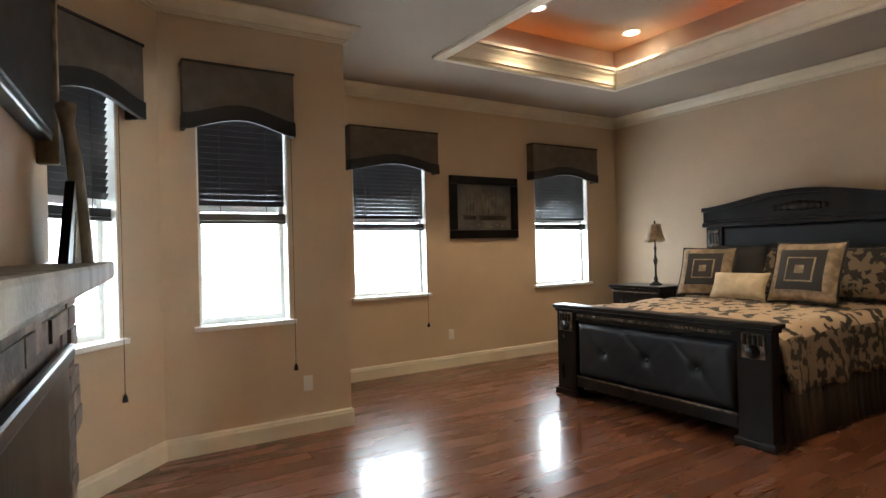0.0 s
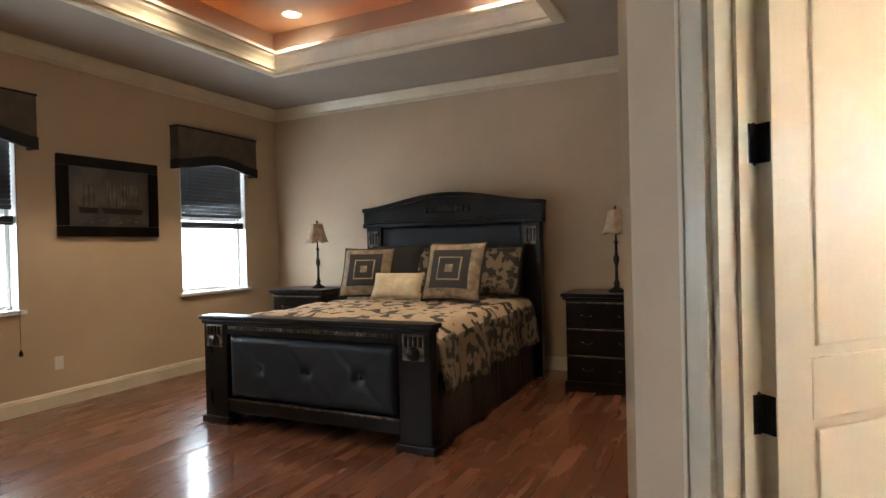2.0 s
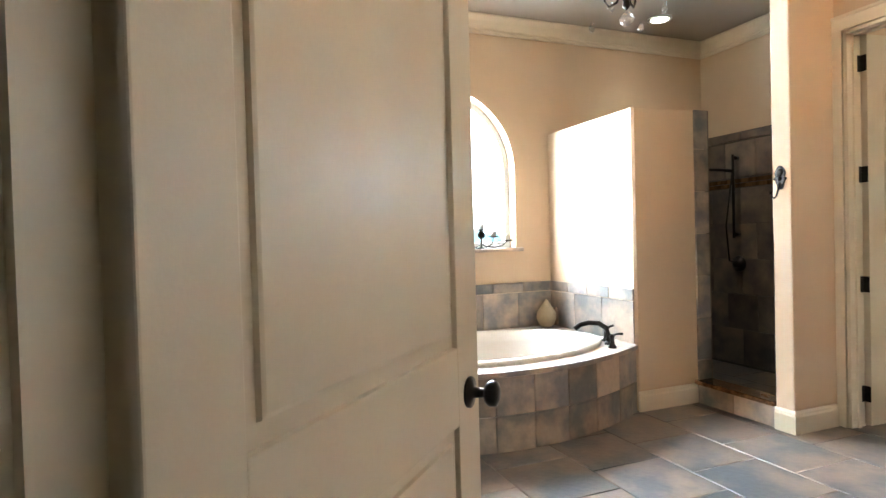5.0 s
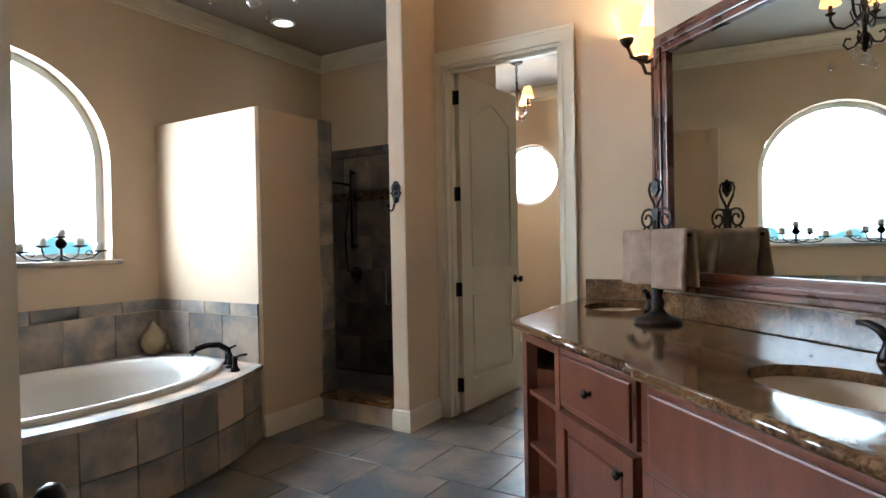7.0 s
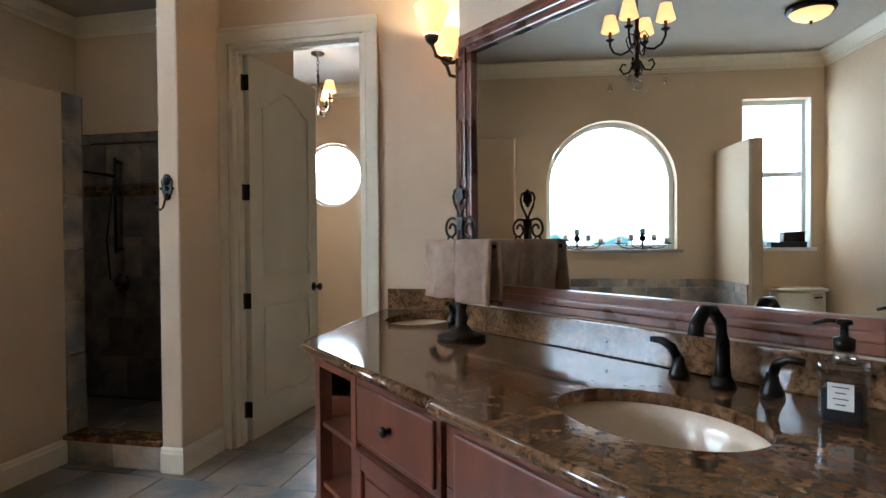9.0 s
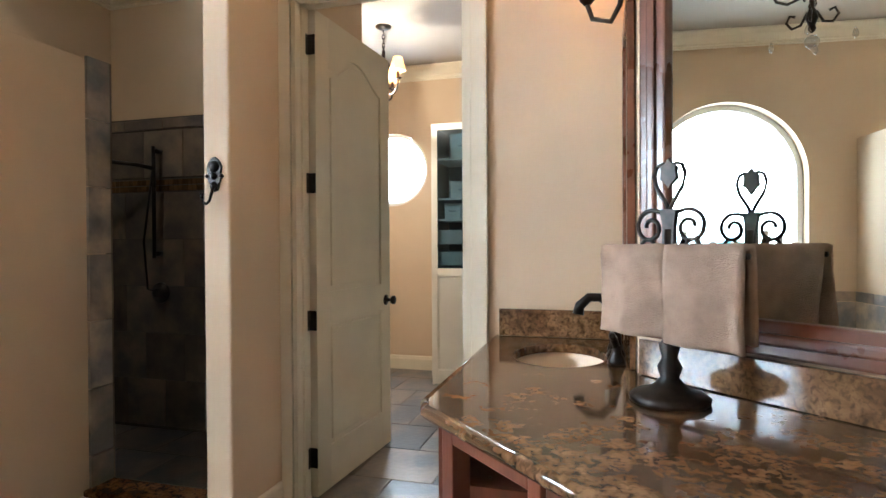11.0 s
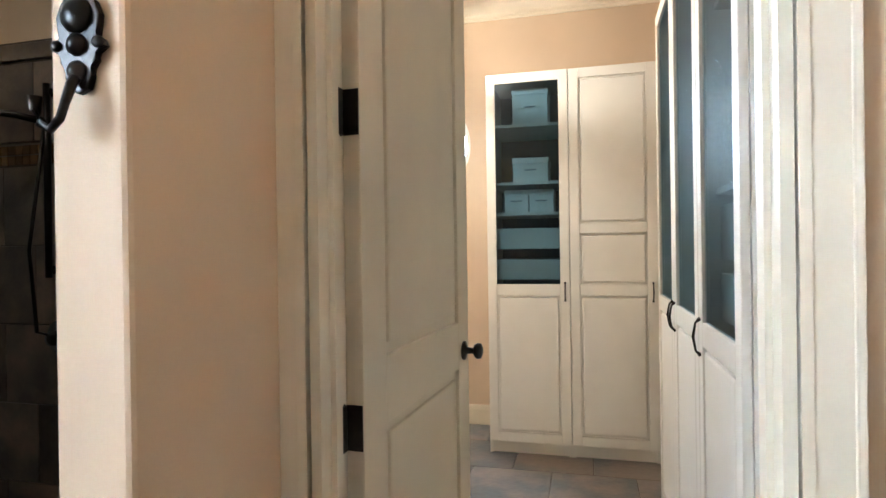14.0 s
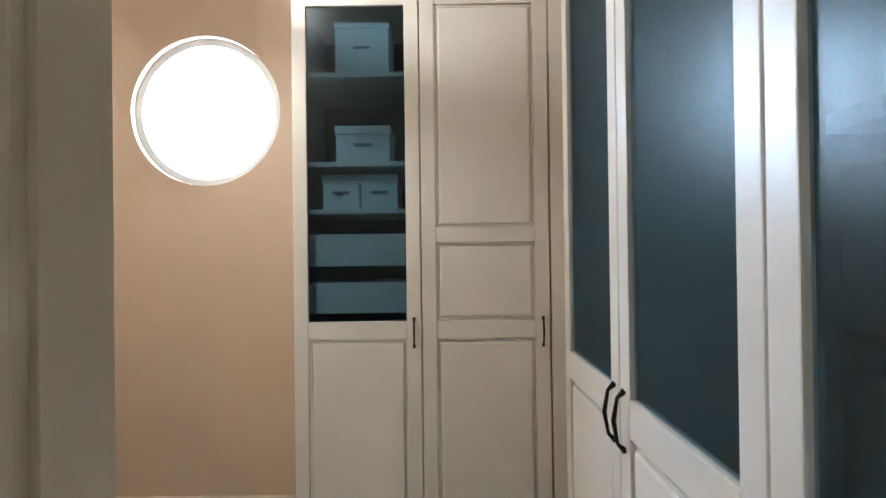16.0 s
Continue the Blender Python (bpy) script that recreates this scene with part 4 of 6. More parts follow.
def nightstand():
    n = thing("nightstand", "black wooden nightstand with three gilt-edged drawers", "nightstand", None, "nightstands")
    w, d = 0.74, 0.5
    part("body", box(B(), 0.02, d, -w / 2 + 0.02, w / 2 - 0.02, 0.06, 0.84, None, 0.006), M_BLACKW, n)
    part("plinth", box(B(), 0.0, d, -w / 2, w / 2, 0.0, 0.09, None, 0.01), M_BLACKW, n)
    part("top", box(B(), -0.02, d + 0.01, -w / 2 - 0.02, w / 2 + 0.02, 0.845, 0.88, None, 0.01), M_BLACKW, n)
    part("top_moulding", box(B(), -0.005, d, -w / 2 - 0.005, w / 2 + 0.005, 0.82, 0.846, None, 0.008), M_BLACKW, n)
    for i in range(3):
        z = 0.10 + i * 0.24
        dr = part("drawer", box(B(), 0.0, 0.03, -w / 2 + 0.04, w / 2 - 0.04, z, z + 0.215, None, 0.008), M_BLACKW, n)
        part("gilt_edge", box(B(), -0.006, 0.02, -w / 2 + 0.035, w / 2 - 0.035, z + 0.214, z + 0.226, None, 0.003), M_GILT, dr, "worn gilt edge strip")
        for yy in (-0.16, 0.16):
            part("pull", tube(B(), [(0.0, yy - 0.045, z + 0.11), (-0.02, yy - 0.03, z + 0.10), (-0.024, yy, z + 0.095), (-0.02, yy + 0.03, z + 0.10), (0.0, yy + 0.045, z + 0.11)], 0.005, 6), M_BRONZE, dr, "dark drop pull")
    return n


ns = nightstand()
ns.matrix_world = pose(6.12, 1.27, 0)
copy_thing(ns, pose(6.12, 4.69, 0))


def table_lamp():
    t = thing("table_lamp", "dark turned table lamp with a pale flared fabric shade", "lamp", None, "bedside lamps")
    part("stem", lathe(B(), [(0.075, 0), (0.075, 0.015), (0.05, 0.03), (0.02, 0.05), (0.028, 0.08), (0.014, 0.11), (0.013, 0.24), (0.026, 0.28), (0.026, 0.31), (0.013, 0.35), (0.012, 0.43), (0.022, 0.45), (0.01, 0.47), (0.008, 0.56)], (0, 0, 0), 18), M_IRON, t)
    bm, k, g = B(), 24, []
    for r, z in ((0.125, 0.53), (0.108, 0.56), (0.085, 0.63), (0.068, 0.70), (0.06, 0.745)):
        g.append([bm.verts.new(((r + 0.006 * math.cos(6 * a)) * math.cos(a), (r + 0.006 * math.cos(6 * a)) * math.sin(a), z - (0.012 * math.cos(6 * a) if r > 0.12 else 0))) for a in (2 * math.pi * i / k for i in range(k))])
    for a, b in zip(g, g[1:]):
        for i in range(k):
            f = bm.faces.new((a[i], a[(i + 1) % k], b[(i + 1) % k], b[i]))
            f.smooth = True
    sh = part("shade", bm, M_LAMPSHADE, t, "pale scalloped fabric shade")
    sh.modifiers.new("thickness", "SOLIDIFY").thickness = 0.003
    part("finial", lathe(B(), [(0.006, 0.56), (0.006, 0.75), (0.012, 0.76), (0.006, 0.785)], (0, 0, 0), 10), M_IRON, t)
    return t


tl = table_lamp()
tl.matrix_world = pose(6.35, 1.20, 0.88)
copy_thing(tl, pose(6.35, 4.55, 0.88))

# framed picture of ships on the window wall
m = frame_matrix(*P_NORTH)
pic = thing("framed_picture", "black-framed picture of old sailing ships on the wall", "picture", m)
u0, u1, z0, z1 = 6.93 - 5.10, 6.93 - 4.09, 1.50, 2.245
bm = B()
for q in ((u0, u1, z0, z0 + 0.1), (u0, u1, z1 - 0.1, z1), (u0, u0 + 0.1, z0 + 0.1, z1 - 0.1), (u1 - 0.1, u1, z0 + 0.1, z1 - 0.1)):
    box(bm, q[0], q[1], 0.003, 0.04, q[2], q[3], None, 0.008)
part("frame", bm, M_BLACKW, pic)
M_CANVAS = material("brown_painting_ground", (0.22, 0.17, 0.13), 0.4, vary=0.3, scale=4, second=(0.10, 0.085, 0.075))
M_INK = material("dark_painting_tone", (0.045, 0.032, 0.026), 0.4, vary=0.3, scale=9)
M_PALE = material("pale_painting_tone", (0.30, 0.25, 0.20), 0.4, vary=0.3, scale=12)
part("canvas", box(B(), u0 + 0.095, u1 - 0.095, 0.004, 0.015, z0 + 0.095, z1 - 0.095), M_CANVAS, pic)
bm, pale = B(), B()
for i, (c, s) in enumerate(((u0 + 0.28, 1.0), (u0 + 0.45, 1.2), (u0 + 0.72, 0.8))):
    prism(bm, [(c - 0.1 * s, z0 + 0.22), (c + 0.1 * s, z0 + 0.22), (c + 0.13 * s, z0 + 0.28), (c - 0.11 * s, z0 + 0.27)], 0.0155, 0.017, None, "y")
    for k in (-0.06, 0.0, 0.06):
        box(bm, c + k * s - 0.003, c + k * s + 0.003, 0.0155, 0.017, z0 + 0.27, z0 + 0.27 + 0.28 * s)
        prism(pale, [(c + k * s - 0.022, z0 + 0.32), (c + k * s + 0.024, z0 + 0.31), (c + k * s + 0.016, z0 + 0.31 + 0.2 * s), (c + k * s - 0.012, z0 + 0.31 + 0.21 * s)], 0.0155, 0.0165, None, "y")
for i in range(8):
    box(pale, u0 + 0.12 + i * 0.09, u0 + 0.17 + i * 0.09, 0.0155, 0.0165, z0 + 0.13 + 0.012 * (i % 3), z0 + 0.145 + 0.012 * (i % 3))
part("ships", bm, M_INK, pic)
part("sails", pale, M_PALE, pic)
part("glazing", box(B(), u0 + 0.095, u1 - 0.095, 0.022, 0.024, z0 + 0.095, z1 - 0.095), M_PANE, pic)


def wall_plate(m, u, z, slots=True):
    o = thing("wall_outlet" if slots else "wall_switch", "small white electrical outlet plate low on the wall" if slots else "white switch plate on the wall", "outlet", m)
    part("plate", box(B(), u - 0.036, u + 0.036, 0.001, 0.007, z - 0.058, z + 0.058, None, 0.003), M_OUTLET, o)
    for dz in (-0.026, 0.026):
        part("socket", box(B(), u - 0.017, u + 0.017, 0.006, 0.009, z + dz - 0.015, z + dz + 0.015, None, 0.002), M_OUTLET, o)


wall_plate(frame_matrix(*P_NORTH), 6.93 - 4.08, 0.385)
wall_plate(frame_matrix(*P_BAY), 2.24 - 1.89, 0.385)
wall_plate(frame_matrix(*P_CLOSETDOOR), 0.13, 1.145, False)

# recessed lights
for x, y, z in ((4.09, 4.05, 3.62), (5.4, 4.05, 3.62), (4.09, 1.95, 3.62), (5.4, 1.95, 3.62), (5.98, -3.41, BATH_CEIL)):
    d = thing("recessed_light", "round recessed ceiling light, lit", "ceiling light", pose(x, y, z), "recessed lights")
    part("trim_ring", lathe(B(), [(0.10, 0.0), (0.10, -0.008), (0.075, -0.010), (0.075, 0.0)], (0, 0, 0), 24), M_WINFR, d)
    part("lens", lathe(B(), [(0.074, -0.002), (0.074, -0.006), (0.02, -0.007)], (0, 0, 0), 24), M_DISC, d)

# fireplace with mantel, screen and what stands on it
fm = pose(0.43, 2.75, 0, 0, 0, -95) 
fp = thing("fireplace", "stacked brown stone fireplace with a black firebox", "fireplace", fm)
part("core", box(B(), 0.02, 1.9, -0.26, -0.02, 0, 1.29), M_STONE, fp)
rr = random.Random(4)
for r in range(17):
    z = r * 0.08
    x = 0.0
    while x < 1.9:
        w = rr.uniform(0.12, 0.3)
        if not (0.38 < x + w / 2 < 1.5 and z < 1.06) and z < 1.28:
            part("stone", box(B(), x, min(x + w - 0.006, 1.9), -0.03, rr.uniform(-0.012, 0.012), z, min(z + 0.074, 1.29)), M_STONE, fp)
        x += w
    part("stone", box(B(), -rr.uniform(0.0, 0.015), 0.02, -0.26, -0.03, z, min(z + 0.074, 1.29)), M_STONE, fp)
fb = part("firebox", box(B(), 0.40, 1.48, -0.02, 0.015, 0.05, 1.06, None, 0.01), M_BLACKW, fp)
part("firebox_frame", box(B(), 0.36, 1.52, 0.0, 0.03, 1.03, 1.085, None, 0.012), M_STEEL, fb)
mt = tagged(made("mantel_shelf", box(B(), -0.14, 2.0, -0.26, 0.13, 1.292, 1.362, fm, 0.012), M_MANTEL), "weathered pale stone mantel shelf", "mantel")
structure("wall_chimney_breast", box(B(), 0.02, 1.9, -0.32, -0.085, 1.364, BED_CEIL - 0.002, fm), M_WALL)
tv = thing("wall_television", "flat dark television in a light wood surround above the mantel", "television", fm)
part("case", box(B(), 0.29, 1.7, -0.083, -0.03, 1.80, 2.62, None, 0.008), M_BLACKW, tv)
part("screen", box(B(), 0.31, 1.68, -0.032, -0.022, 1.82, 2.60), M_LEATHER, tv)
part("bezel", box(B(), 0.245, 0.288, -0.083, -0.012, 1.72, 2.64, None, 0.008), M_TANCLOTH, tv, "light wood edge post")
sc = thing("driftwood_sculpture", "slanting carved wooden stick sculpture on the mantel", "sculpture", fm)
part("stick", tube(B(), [(0.10, 0.04, 1.363), (0.16, 0.04, 1.5), (0.27, 0.03, 1.75), (0.33, 0.02, 1.86), (0.38, 0.02, 1.91)], [0.034, 0.03, 0.026, 0.022, 0.035], 10), M_MANTEL, sc)
an = thing("picture_frame", "dark angular picture frame leaning on the mantel", "picture frame", fm @ pose(0, 0.085, 0))
part("frame", prism(B(), [(0.12, 1.364), (0.55, 1.364), (0.30, 1.66)], -0.08, -0.05, None, "y"), M_BLACKW, an)
part("mat", prism(B(), [(0.2, 1.36), (0.42, 1.36), (0.31, 1.55)], -0.05, -0.046, None, "y"), M_PORCELAIN, an)


# ---- bathroom things ----
# tub deck with a bowed tiled front, its tub, and the slate wainscot
TUB_Y0, TUB_Y1, TUB_C, DECK = -2.55, -0.54, -1.545, 0.475


def bow(y, off=0.0):
    """x of the deck's bowed front at y."""
    return 5.02 + off + 0.30 * ((y - TUB_C) / 1.005) ** 2


TUBX, TUBY, TUBA, TUBB = 5.73, -1.545, 0.53, 0.86
deck = thing("tub_deck", "bowed slate-tiled bathtub surround with a pale stone rim", "tub surround")
ys = [TUB_Y0 + 0.002 + (TUB_Y1 - TUB_Y0 - 0.004) * i / 24 for i in range(25)]
part("core", prism(B(), [(bow(y, 0.035), y) for y in ys] + [(5.42, TUB_Y1 - 0.002), (5.42, TUB_Y0 + 0.002)], 0.0, DECK - 0.03), M_GROUT, deck)


def ring_plate(outer, inner, z0, z1):
    bm = B()
    V = [[bm.verts.new((p[0], p[1], z)) for p in ring] for ring in (outer, inner) for z in (z0, z1)]
    n = len(outer)
    for i in range(n):
        j = (i + 1) % n
        for a, b in ((0, 1), (1, 3), (3, 2), (2, 0)):
            bm.faces.new((V[a][i], V[a][j], V[b][j], V[b][i]))
    bmesh.ops.recalc_face_normals(bm, faces=bm.faces)
    return bm


def outline_at(a):
    """Where a ray from the tub's middle meets the deck's edge."""
    c, s = math.cos(a), math.sin(a)
    best = 9
    if c > 1e-6:
        best = min(best, (6.425 - TUBX) / c)
    if s > 1e-6:
        best = min(best, (TUB_Y1 - 0.003 - TUBY) / s)
    if s < -1e-6:
        best = min(best, (TUB_Y0 + 0.003 - TUBY) / s)
    if c < 0:
        lo, hi = 0.0, best
        for _ in range(30):
            mid = (lo + hi) / 2
            if TUBX + mid * c > bow(TUBY + mid * s):
                lo = mid
            else:
                hi = mid
        best = lo
    return TUBX + best * c, TUBY + best * s


angles = [2 * math.pi * i / 96 for i in range(96)]
part("stone_rim", ring_plate([outline_at(a) for a in angles], [(TUBX + (TUBA + 0.01) * math.cos(a), TUBY + (TUBB + 0.01) * math.sin(a)) for a in angles], DECK - 0.03, DECK), M_SLATE_W, deck, "pale slate rim")
rows = ((0.004, 0.212), (0.218, 0.439))
for r, (z0, z1) in enumerate(rows):
    k = 8
    for i in range(k):
        a = TUB_Y0 + 0.01 + (TUB_Y1 - TUB_Y0 - 0.02) * i / k + (0 if r else 0)
        b = TUB_Y0 + 0.01 + (TUB_Y1 - TUB_Y0 - 0.02) * (i + 1) / k - 0.006
        yy = [a + (b - a) * q / 3 for q in range(4)]
        part("tile", prism(B(), [(bow(y, 0.015), y) for y in yy] + [(bow(y, 0.05), y) for y in yy[::-1]], z0, z1), M_SLATE_W, deck)
tub = thing("bathtub", "oval white drop-in bathtub", "bathtub")
bm = B()
rings = []
for f, z in ((1.06, DECK), (1.065, DECK + 0.02), (1.05, DECK + 0.032), (1.0, DECK + 0.034), (0.95, DECK + 0.02), (0.90, DECK - 0.05), (0.84, DECK - 0.25), (0.74, DECK - 0.36), (0.5, DECK - 0.40), (0.05, DECK - 0.405)):
    rings.append([bm.verts.new((TUBX + TUBA * f * math.cos(a), TUBY + TUBB * (f if f > 0.9 else f * 0.98) * math.sin(a), z)) for a in angles[::2]])
for a, b in zip(rings, rings[1:]):
    for i in range(48):
        f = bm.faces.new((a[i], a[(i + 1) % 48], b[(i + 1) % 48], b[i]))
        f.smooth = True
bm.faces.new(rings[-1])
bmesh.ops.recalc_face_normals(bm, faces=bm.faces)
part("shell", bm, M_PORCELAIN, tub)
part("drain", lathe(B(), [(0.035, 0.0), (0.03, 0.006), (0.01, 0.006)], (TUBX, TUBY + 0.4, DECK - 0.404), 14), M_BRONZE, tub)


def curve_pts(fn, k=14):
    return [fn(i / k) for i in range(k + 1)]


fa = thing("tub_faucet", "dark bronze tub filler with a low arched spout", "faucet", pose(5.43, -2.39, DECK, 0, 0, 62))
part("spout", tube(B(), [(0, 0, 0), (0, 0, 0.06), (0.02, 0, 0.115), (0.07, 0, 0.15), (0.14, 0, 0.155), (0.20, 0, 0.14), (0.235, 0, 0.11)], [0.026, 0.02, 0.02, 0.019, 0.018, 0.018, 0.02], 12), M_BRONZE, fa)
part("base", lathe(B(), [(0.034, 0), (0.034, 0.012), (0.022, 0.024)], (0, 0, 0), 16), M_BRONZE, fa)
for yy in (-0.13, 0.13):
    h = part("handle", lathe(B(), [(0.03, 0), (0.028, 0.012), (0.016, 0.03), (0.014, 0.07), (0.018, 0.08), (0.010, 0.095)], (0.0, yy, 0), 14), M_BRONZE, fa)
    part("lever", tube(B(), [(0.0, yy, 0.085), (-0.03, yy * 1.2, 0.10), (-0.06, yy * 1.4, 0.105)], [0.008, 0.007, 0.009], 8), M_BRONZE, h)
sh = thing("conch_shell", "pinkish conch shell on the tub deck", "shell", pose(6.31, -2.42, DECK + 0.0))
part("body", lathe(B(), [(0.03, 0.0), (0.065, 0.03), (0.085, 0.08), (0.08, 0.13), (0.055, 0.17), (0.04, 0.19), (0.03, 0.205), (0.018, 0.22), (0.006, 0.24)], (0, 0, 0), 14, pose(0, 0, 0, 6, 8, 0)), M_CREAMCLOTH, sh)
part("lip", prism(B(), [(-0.05, 0.03), (0.01, 0.01), (0.04, 0.09), (0.02, 0.16), (-0.03, 0.17)], -0.095, -0.075, None, "y", 0.006), M_TOWEL, sh, "pink flared lip")

# slate wainscot above the deck, one row of tiles with a border strip
for name, m, length, stop in (("tub_wainscot_back", frame_matrix((6.43, -2.55), (6.43, -0.54)), 2.01, 0), ("tub_wainscot_south", frame_matrix((5.345, -2.55), (6.42, -2.55)), 1.075, 0), ("tub_wainscot_north", frame_matrix((6.42, -0.54), (5.62, -0.54)), 0.80, 0)):
    w = tagged(new(name), "grey slate tile band behind the tub", "tile band", kind="structure")
    w.matrix_world = m
    n = max(2, round(length / 0.33))
    for i in range(n):
        a, b = length * i / n + 0.003, length * (i + 1) / n - 0.003
        part("tile", box(B(), a, b, 0.002, 0.012, DECK + 0.002, 0.775), M_SLATE_W, w)
    n = max(2, round(length / 0.30))
    for i in range(n):
        a, b = length * i / n + 0.003, length * (i + 1) / n - 0.003
        part("border_tile", box(B(), a, b, 0.002, 0.016, 0.781, 0.862), M_SLATE_W, w)


def candelabra(y):
    c = thing("candle_holder", "black wrought-iron candle holder with glass cups on the sill", "candle holder", pose(6.46, y, ARCH_Z0 + 0.003), "candle holders")
    part("foot", lathe(B(), [(0.05, 0), (0.05, 0.006), (0.012, 0.014), (0.008, 0.15)], (0, 0, 0), 12), M_BRONZE, c)
    part("medallion", lathe(B(), [(0.032, -0.006), (0.036, 0.0), (0.032, 0.006), (0.01, 0.008)], (0, 0, 0), 14, pose(-0.004, 0, 0.115, 0, -90)), M_BRONZE, c)
    for s in (-1, 1):
        part("arm", tube(B(), [(0, 0, 0.04), (0, s * 0.05, 0.012), (0, s * 0.10, 0.035), (0, s * 0.115, 0.09)], 0.006, 6), M_BRONZE, c)
        part("arm", tube(B(), [(0, s * 0.05, 0.016), (0, s * 0.13, 0.008), (0, s * 0.20, 0.02), (0, s * 0.24, 0.055)], 0.006, 6), M_BRONZE, c)
        part("scroll", tube(B(), [(0, s * (0.17 + 0.028 * (1 - k / 14) * math.cos(0.5 * k)), 0.045 + 0.028 * (1 - k / 14) * math.sin(0.5 * k)) for k in range(13)], 0.004, 6), M_BRONZE, c)
    for yy, z in ((0, 0.155), (-0.115, 0.095), (0.115, 0.095), (-0.24, 0.06), (0.24, 0.06)):
        p = part("drip_pan", lathe(B(), [(0.01, -0.008), (0.046, 0.0), (0.048, 0.007), (0.02, 0.005)], (0, yy, z), 12), M_BRONZE, c)
        part("candle_cup", lathe(B(), [(0.024, 0.005), (0.03, 0.035), (0.027, 0.06), (0.006, 0.06)], (0, yy, z), 12), M_PORCELAIN, p, "pale candle")


candelabra(-1.90)
candelabra(-1.24)

to = thing("toilet", "white porcelain toilet under a window", "toilet", pose(6.41, 0.19, 0, 0, 0, 90))
part("tank", box(B(), -0.22, 0.22, 0.0, 0.19, 0.38, 0.75, None, 0.02), M_PORCELAIN, to)
part("tank_lid", box(B(), -0.235, 0.235, -0.005, 0.205, 0.752, 0.785, None, 0.01), M_PORCELAIN, to)
part("bowl", lathe(B(), [(0.11, 0), (0.12, 0.03), (0.10, 0.12), (0.15, 0.28), (0.19, 0.36), (0.19, 0.39), (0.14, 0.39), (0.1, 0.3), (0.03, 0.25)], (0, 0, 0), 24, Matrix.Translation((0, 0.42, 0)) @ Matrix.Diagonal((1, 1.25, 1, 1))), M_PORCELAIN, to)
part("seat", lathe(B(), [(0.19, 0.392), (0.195, 0.41), (0.17, 0.425), (0.03, 0.428)], (0, 0, 0), 24, Matrix.Translation((0, 0.42, 0)) @ Matrix.Diagonal((1, 1.25, 1, 1))), M_PORCELAIN, to)
part("flush_lever", tube(B(), [(0.17, 0.2, 0.70), (0.17, 0.215, 0.70), (0.10, 0.22, 0.695)], 0.007, 8), M_BRONZE, to)
for k, (w, z0, z1, mt2) in enumerate(((0.17, 1.175, 1.23, M_STEEL), (0.10, 1.232, 1.33, M_IRON))):
    bx = thing("sill_box", "small decorative box on the window sill", "box", pose(6.46, 0.16 + 0.05 * k, 0))
    part("body", box(B(), -0.05, 0.05, -w, w, z0, z1, None, 0.005), mt2, bx)
    part("lid", box(B(), -0.053, 0.053, -w - 0.003, w + 0.003, z1 - 0.012, z1 + 0.002, None, 0.002), mt2, bx)

# shower: curb, head, bar
cu = thing("shower_curb", "slate-faced shower curb with a granite cap", "curb")
for i in range(2):
    a = 4.682 + 0.322 * i
    part("tile", box(B(), a + 0.002, a + 0.320, -3.215, -3.085, 0.0, 0.135), M_SLATE_W, cu)
part("cap", box(B(), 4.682, 5.328, -3.23, -3.065, 0.136, 0.165, None, 0.006), M_GRANITE, cu, "speckled granite cap")
shw = thing("shower_fixture", "dark bronze hand shower on a slide bar", "shower", pose(6.0, -4.30, 0))
part("slide_bar", tube(B(), [(0, 0.06, 1.19), (0, 0.06, 1.95)], 0.014, 10), M_BRONZE, shw)
for z in (1.22, 1.92):
    part("bracket", tube(B(), [(0, -0.005, z), (0, 0.06, z)], 0.018, 10), M_BRONZE, shw)
part("shower_arm", tube(B(), [(0, 0.06, 1.80), (0.08, 0.12, 1.82), (0.20, 0.19, 1.835), (0.30, 0.22, 1.84)], [0.016, 0.014, 0.014, 0.02], 8), M_BRONZE, shw)
part("hose", tube(B(), [(0, 0.07, 1.78), (0.05, 0.1, 1.3), (0.03, 0.09, 0.98), (-0.01, 0.03, 0.95)], 0.008, 6), M_BRONZE, shw)
part("valve", lathe(B(), [(0.075, 0), (0.07, 0.012), (0.03, 0.02), (0.028, 0.06), (0.01, 0.065)], (0, 0, 0), 18, pose(0.0, 0.0, 0.95, -90)), M_BRONZE, shw)
cs = thing("corner_shelf", "small tiled corner ledge in the shower", "shelf", pose(4.72, -4.30, 1.0))
part("ledge", prism(B(), [(0, 0), (0.22, 0), (0, 0.22)], 0, 0.03), M_SHOWER, cs)

# robe hook on the column
hk = thing("robe_hook", "ornate dark iron robe hook on the wall end", "hook", pose(4.618, -3.079, 1.485))
# acorn-shaped plate with side leaves
plate = [(0.0, 0.016), (0.016, 0.022), (0.022, 0.040), (0.018, 0.052), (0.030, 0.060), (0.026, 0.072), (0.044, 0.078), (0.040, 0.088), (0.026, 0.092),
         (0.034, 0.106), (0.036, 0.122), (0.028, 0.140), (0.014, 0.152), (0.006, 0.162)]
outline = plate + [(-x, z) for x, z in plate[:0:-1]]
part("backplate", prism(B(), outline, 0.001, 0.012, None, "y", 0.003), M_BRONZE, hk)
for z, rad in ((0.122, 0.026), (0.082, 0.016), (0.046, 0.015)):
    part("boss", lathe(B(), [(rad, 0.0), (rad * 0.9, 0.006), (rad * 0.5, 0.011), (0.003, 0.013)], (0, 0, 0), 14, pose(0, 0.011, z, -90)), M_BRONZE, hk)
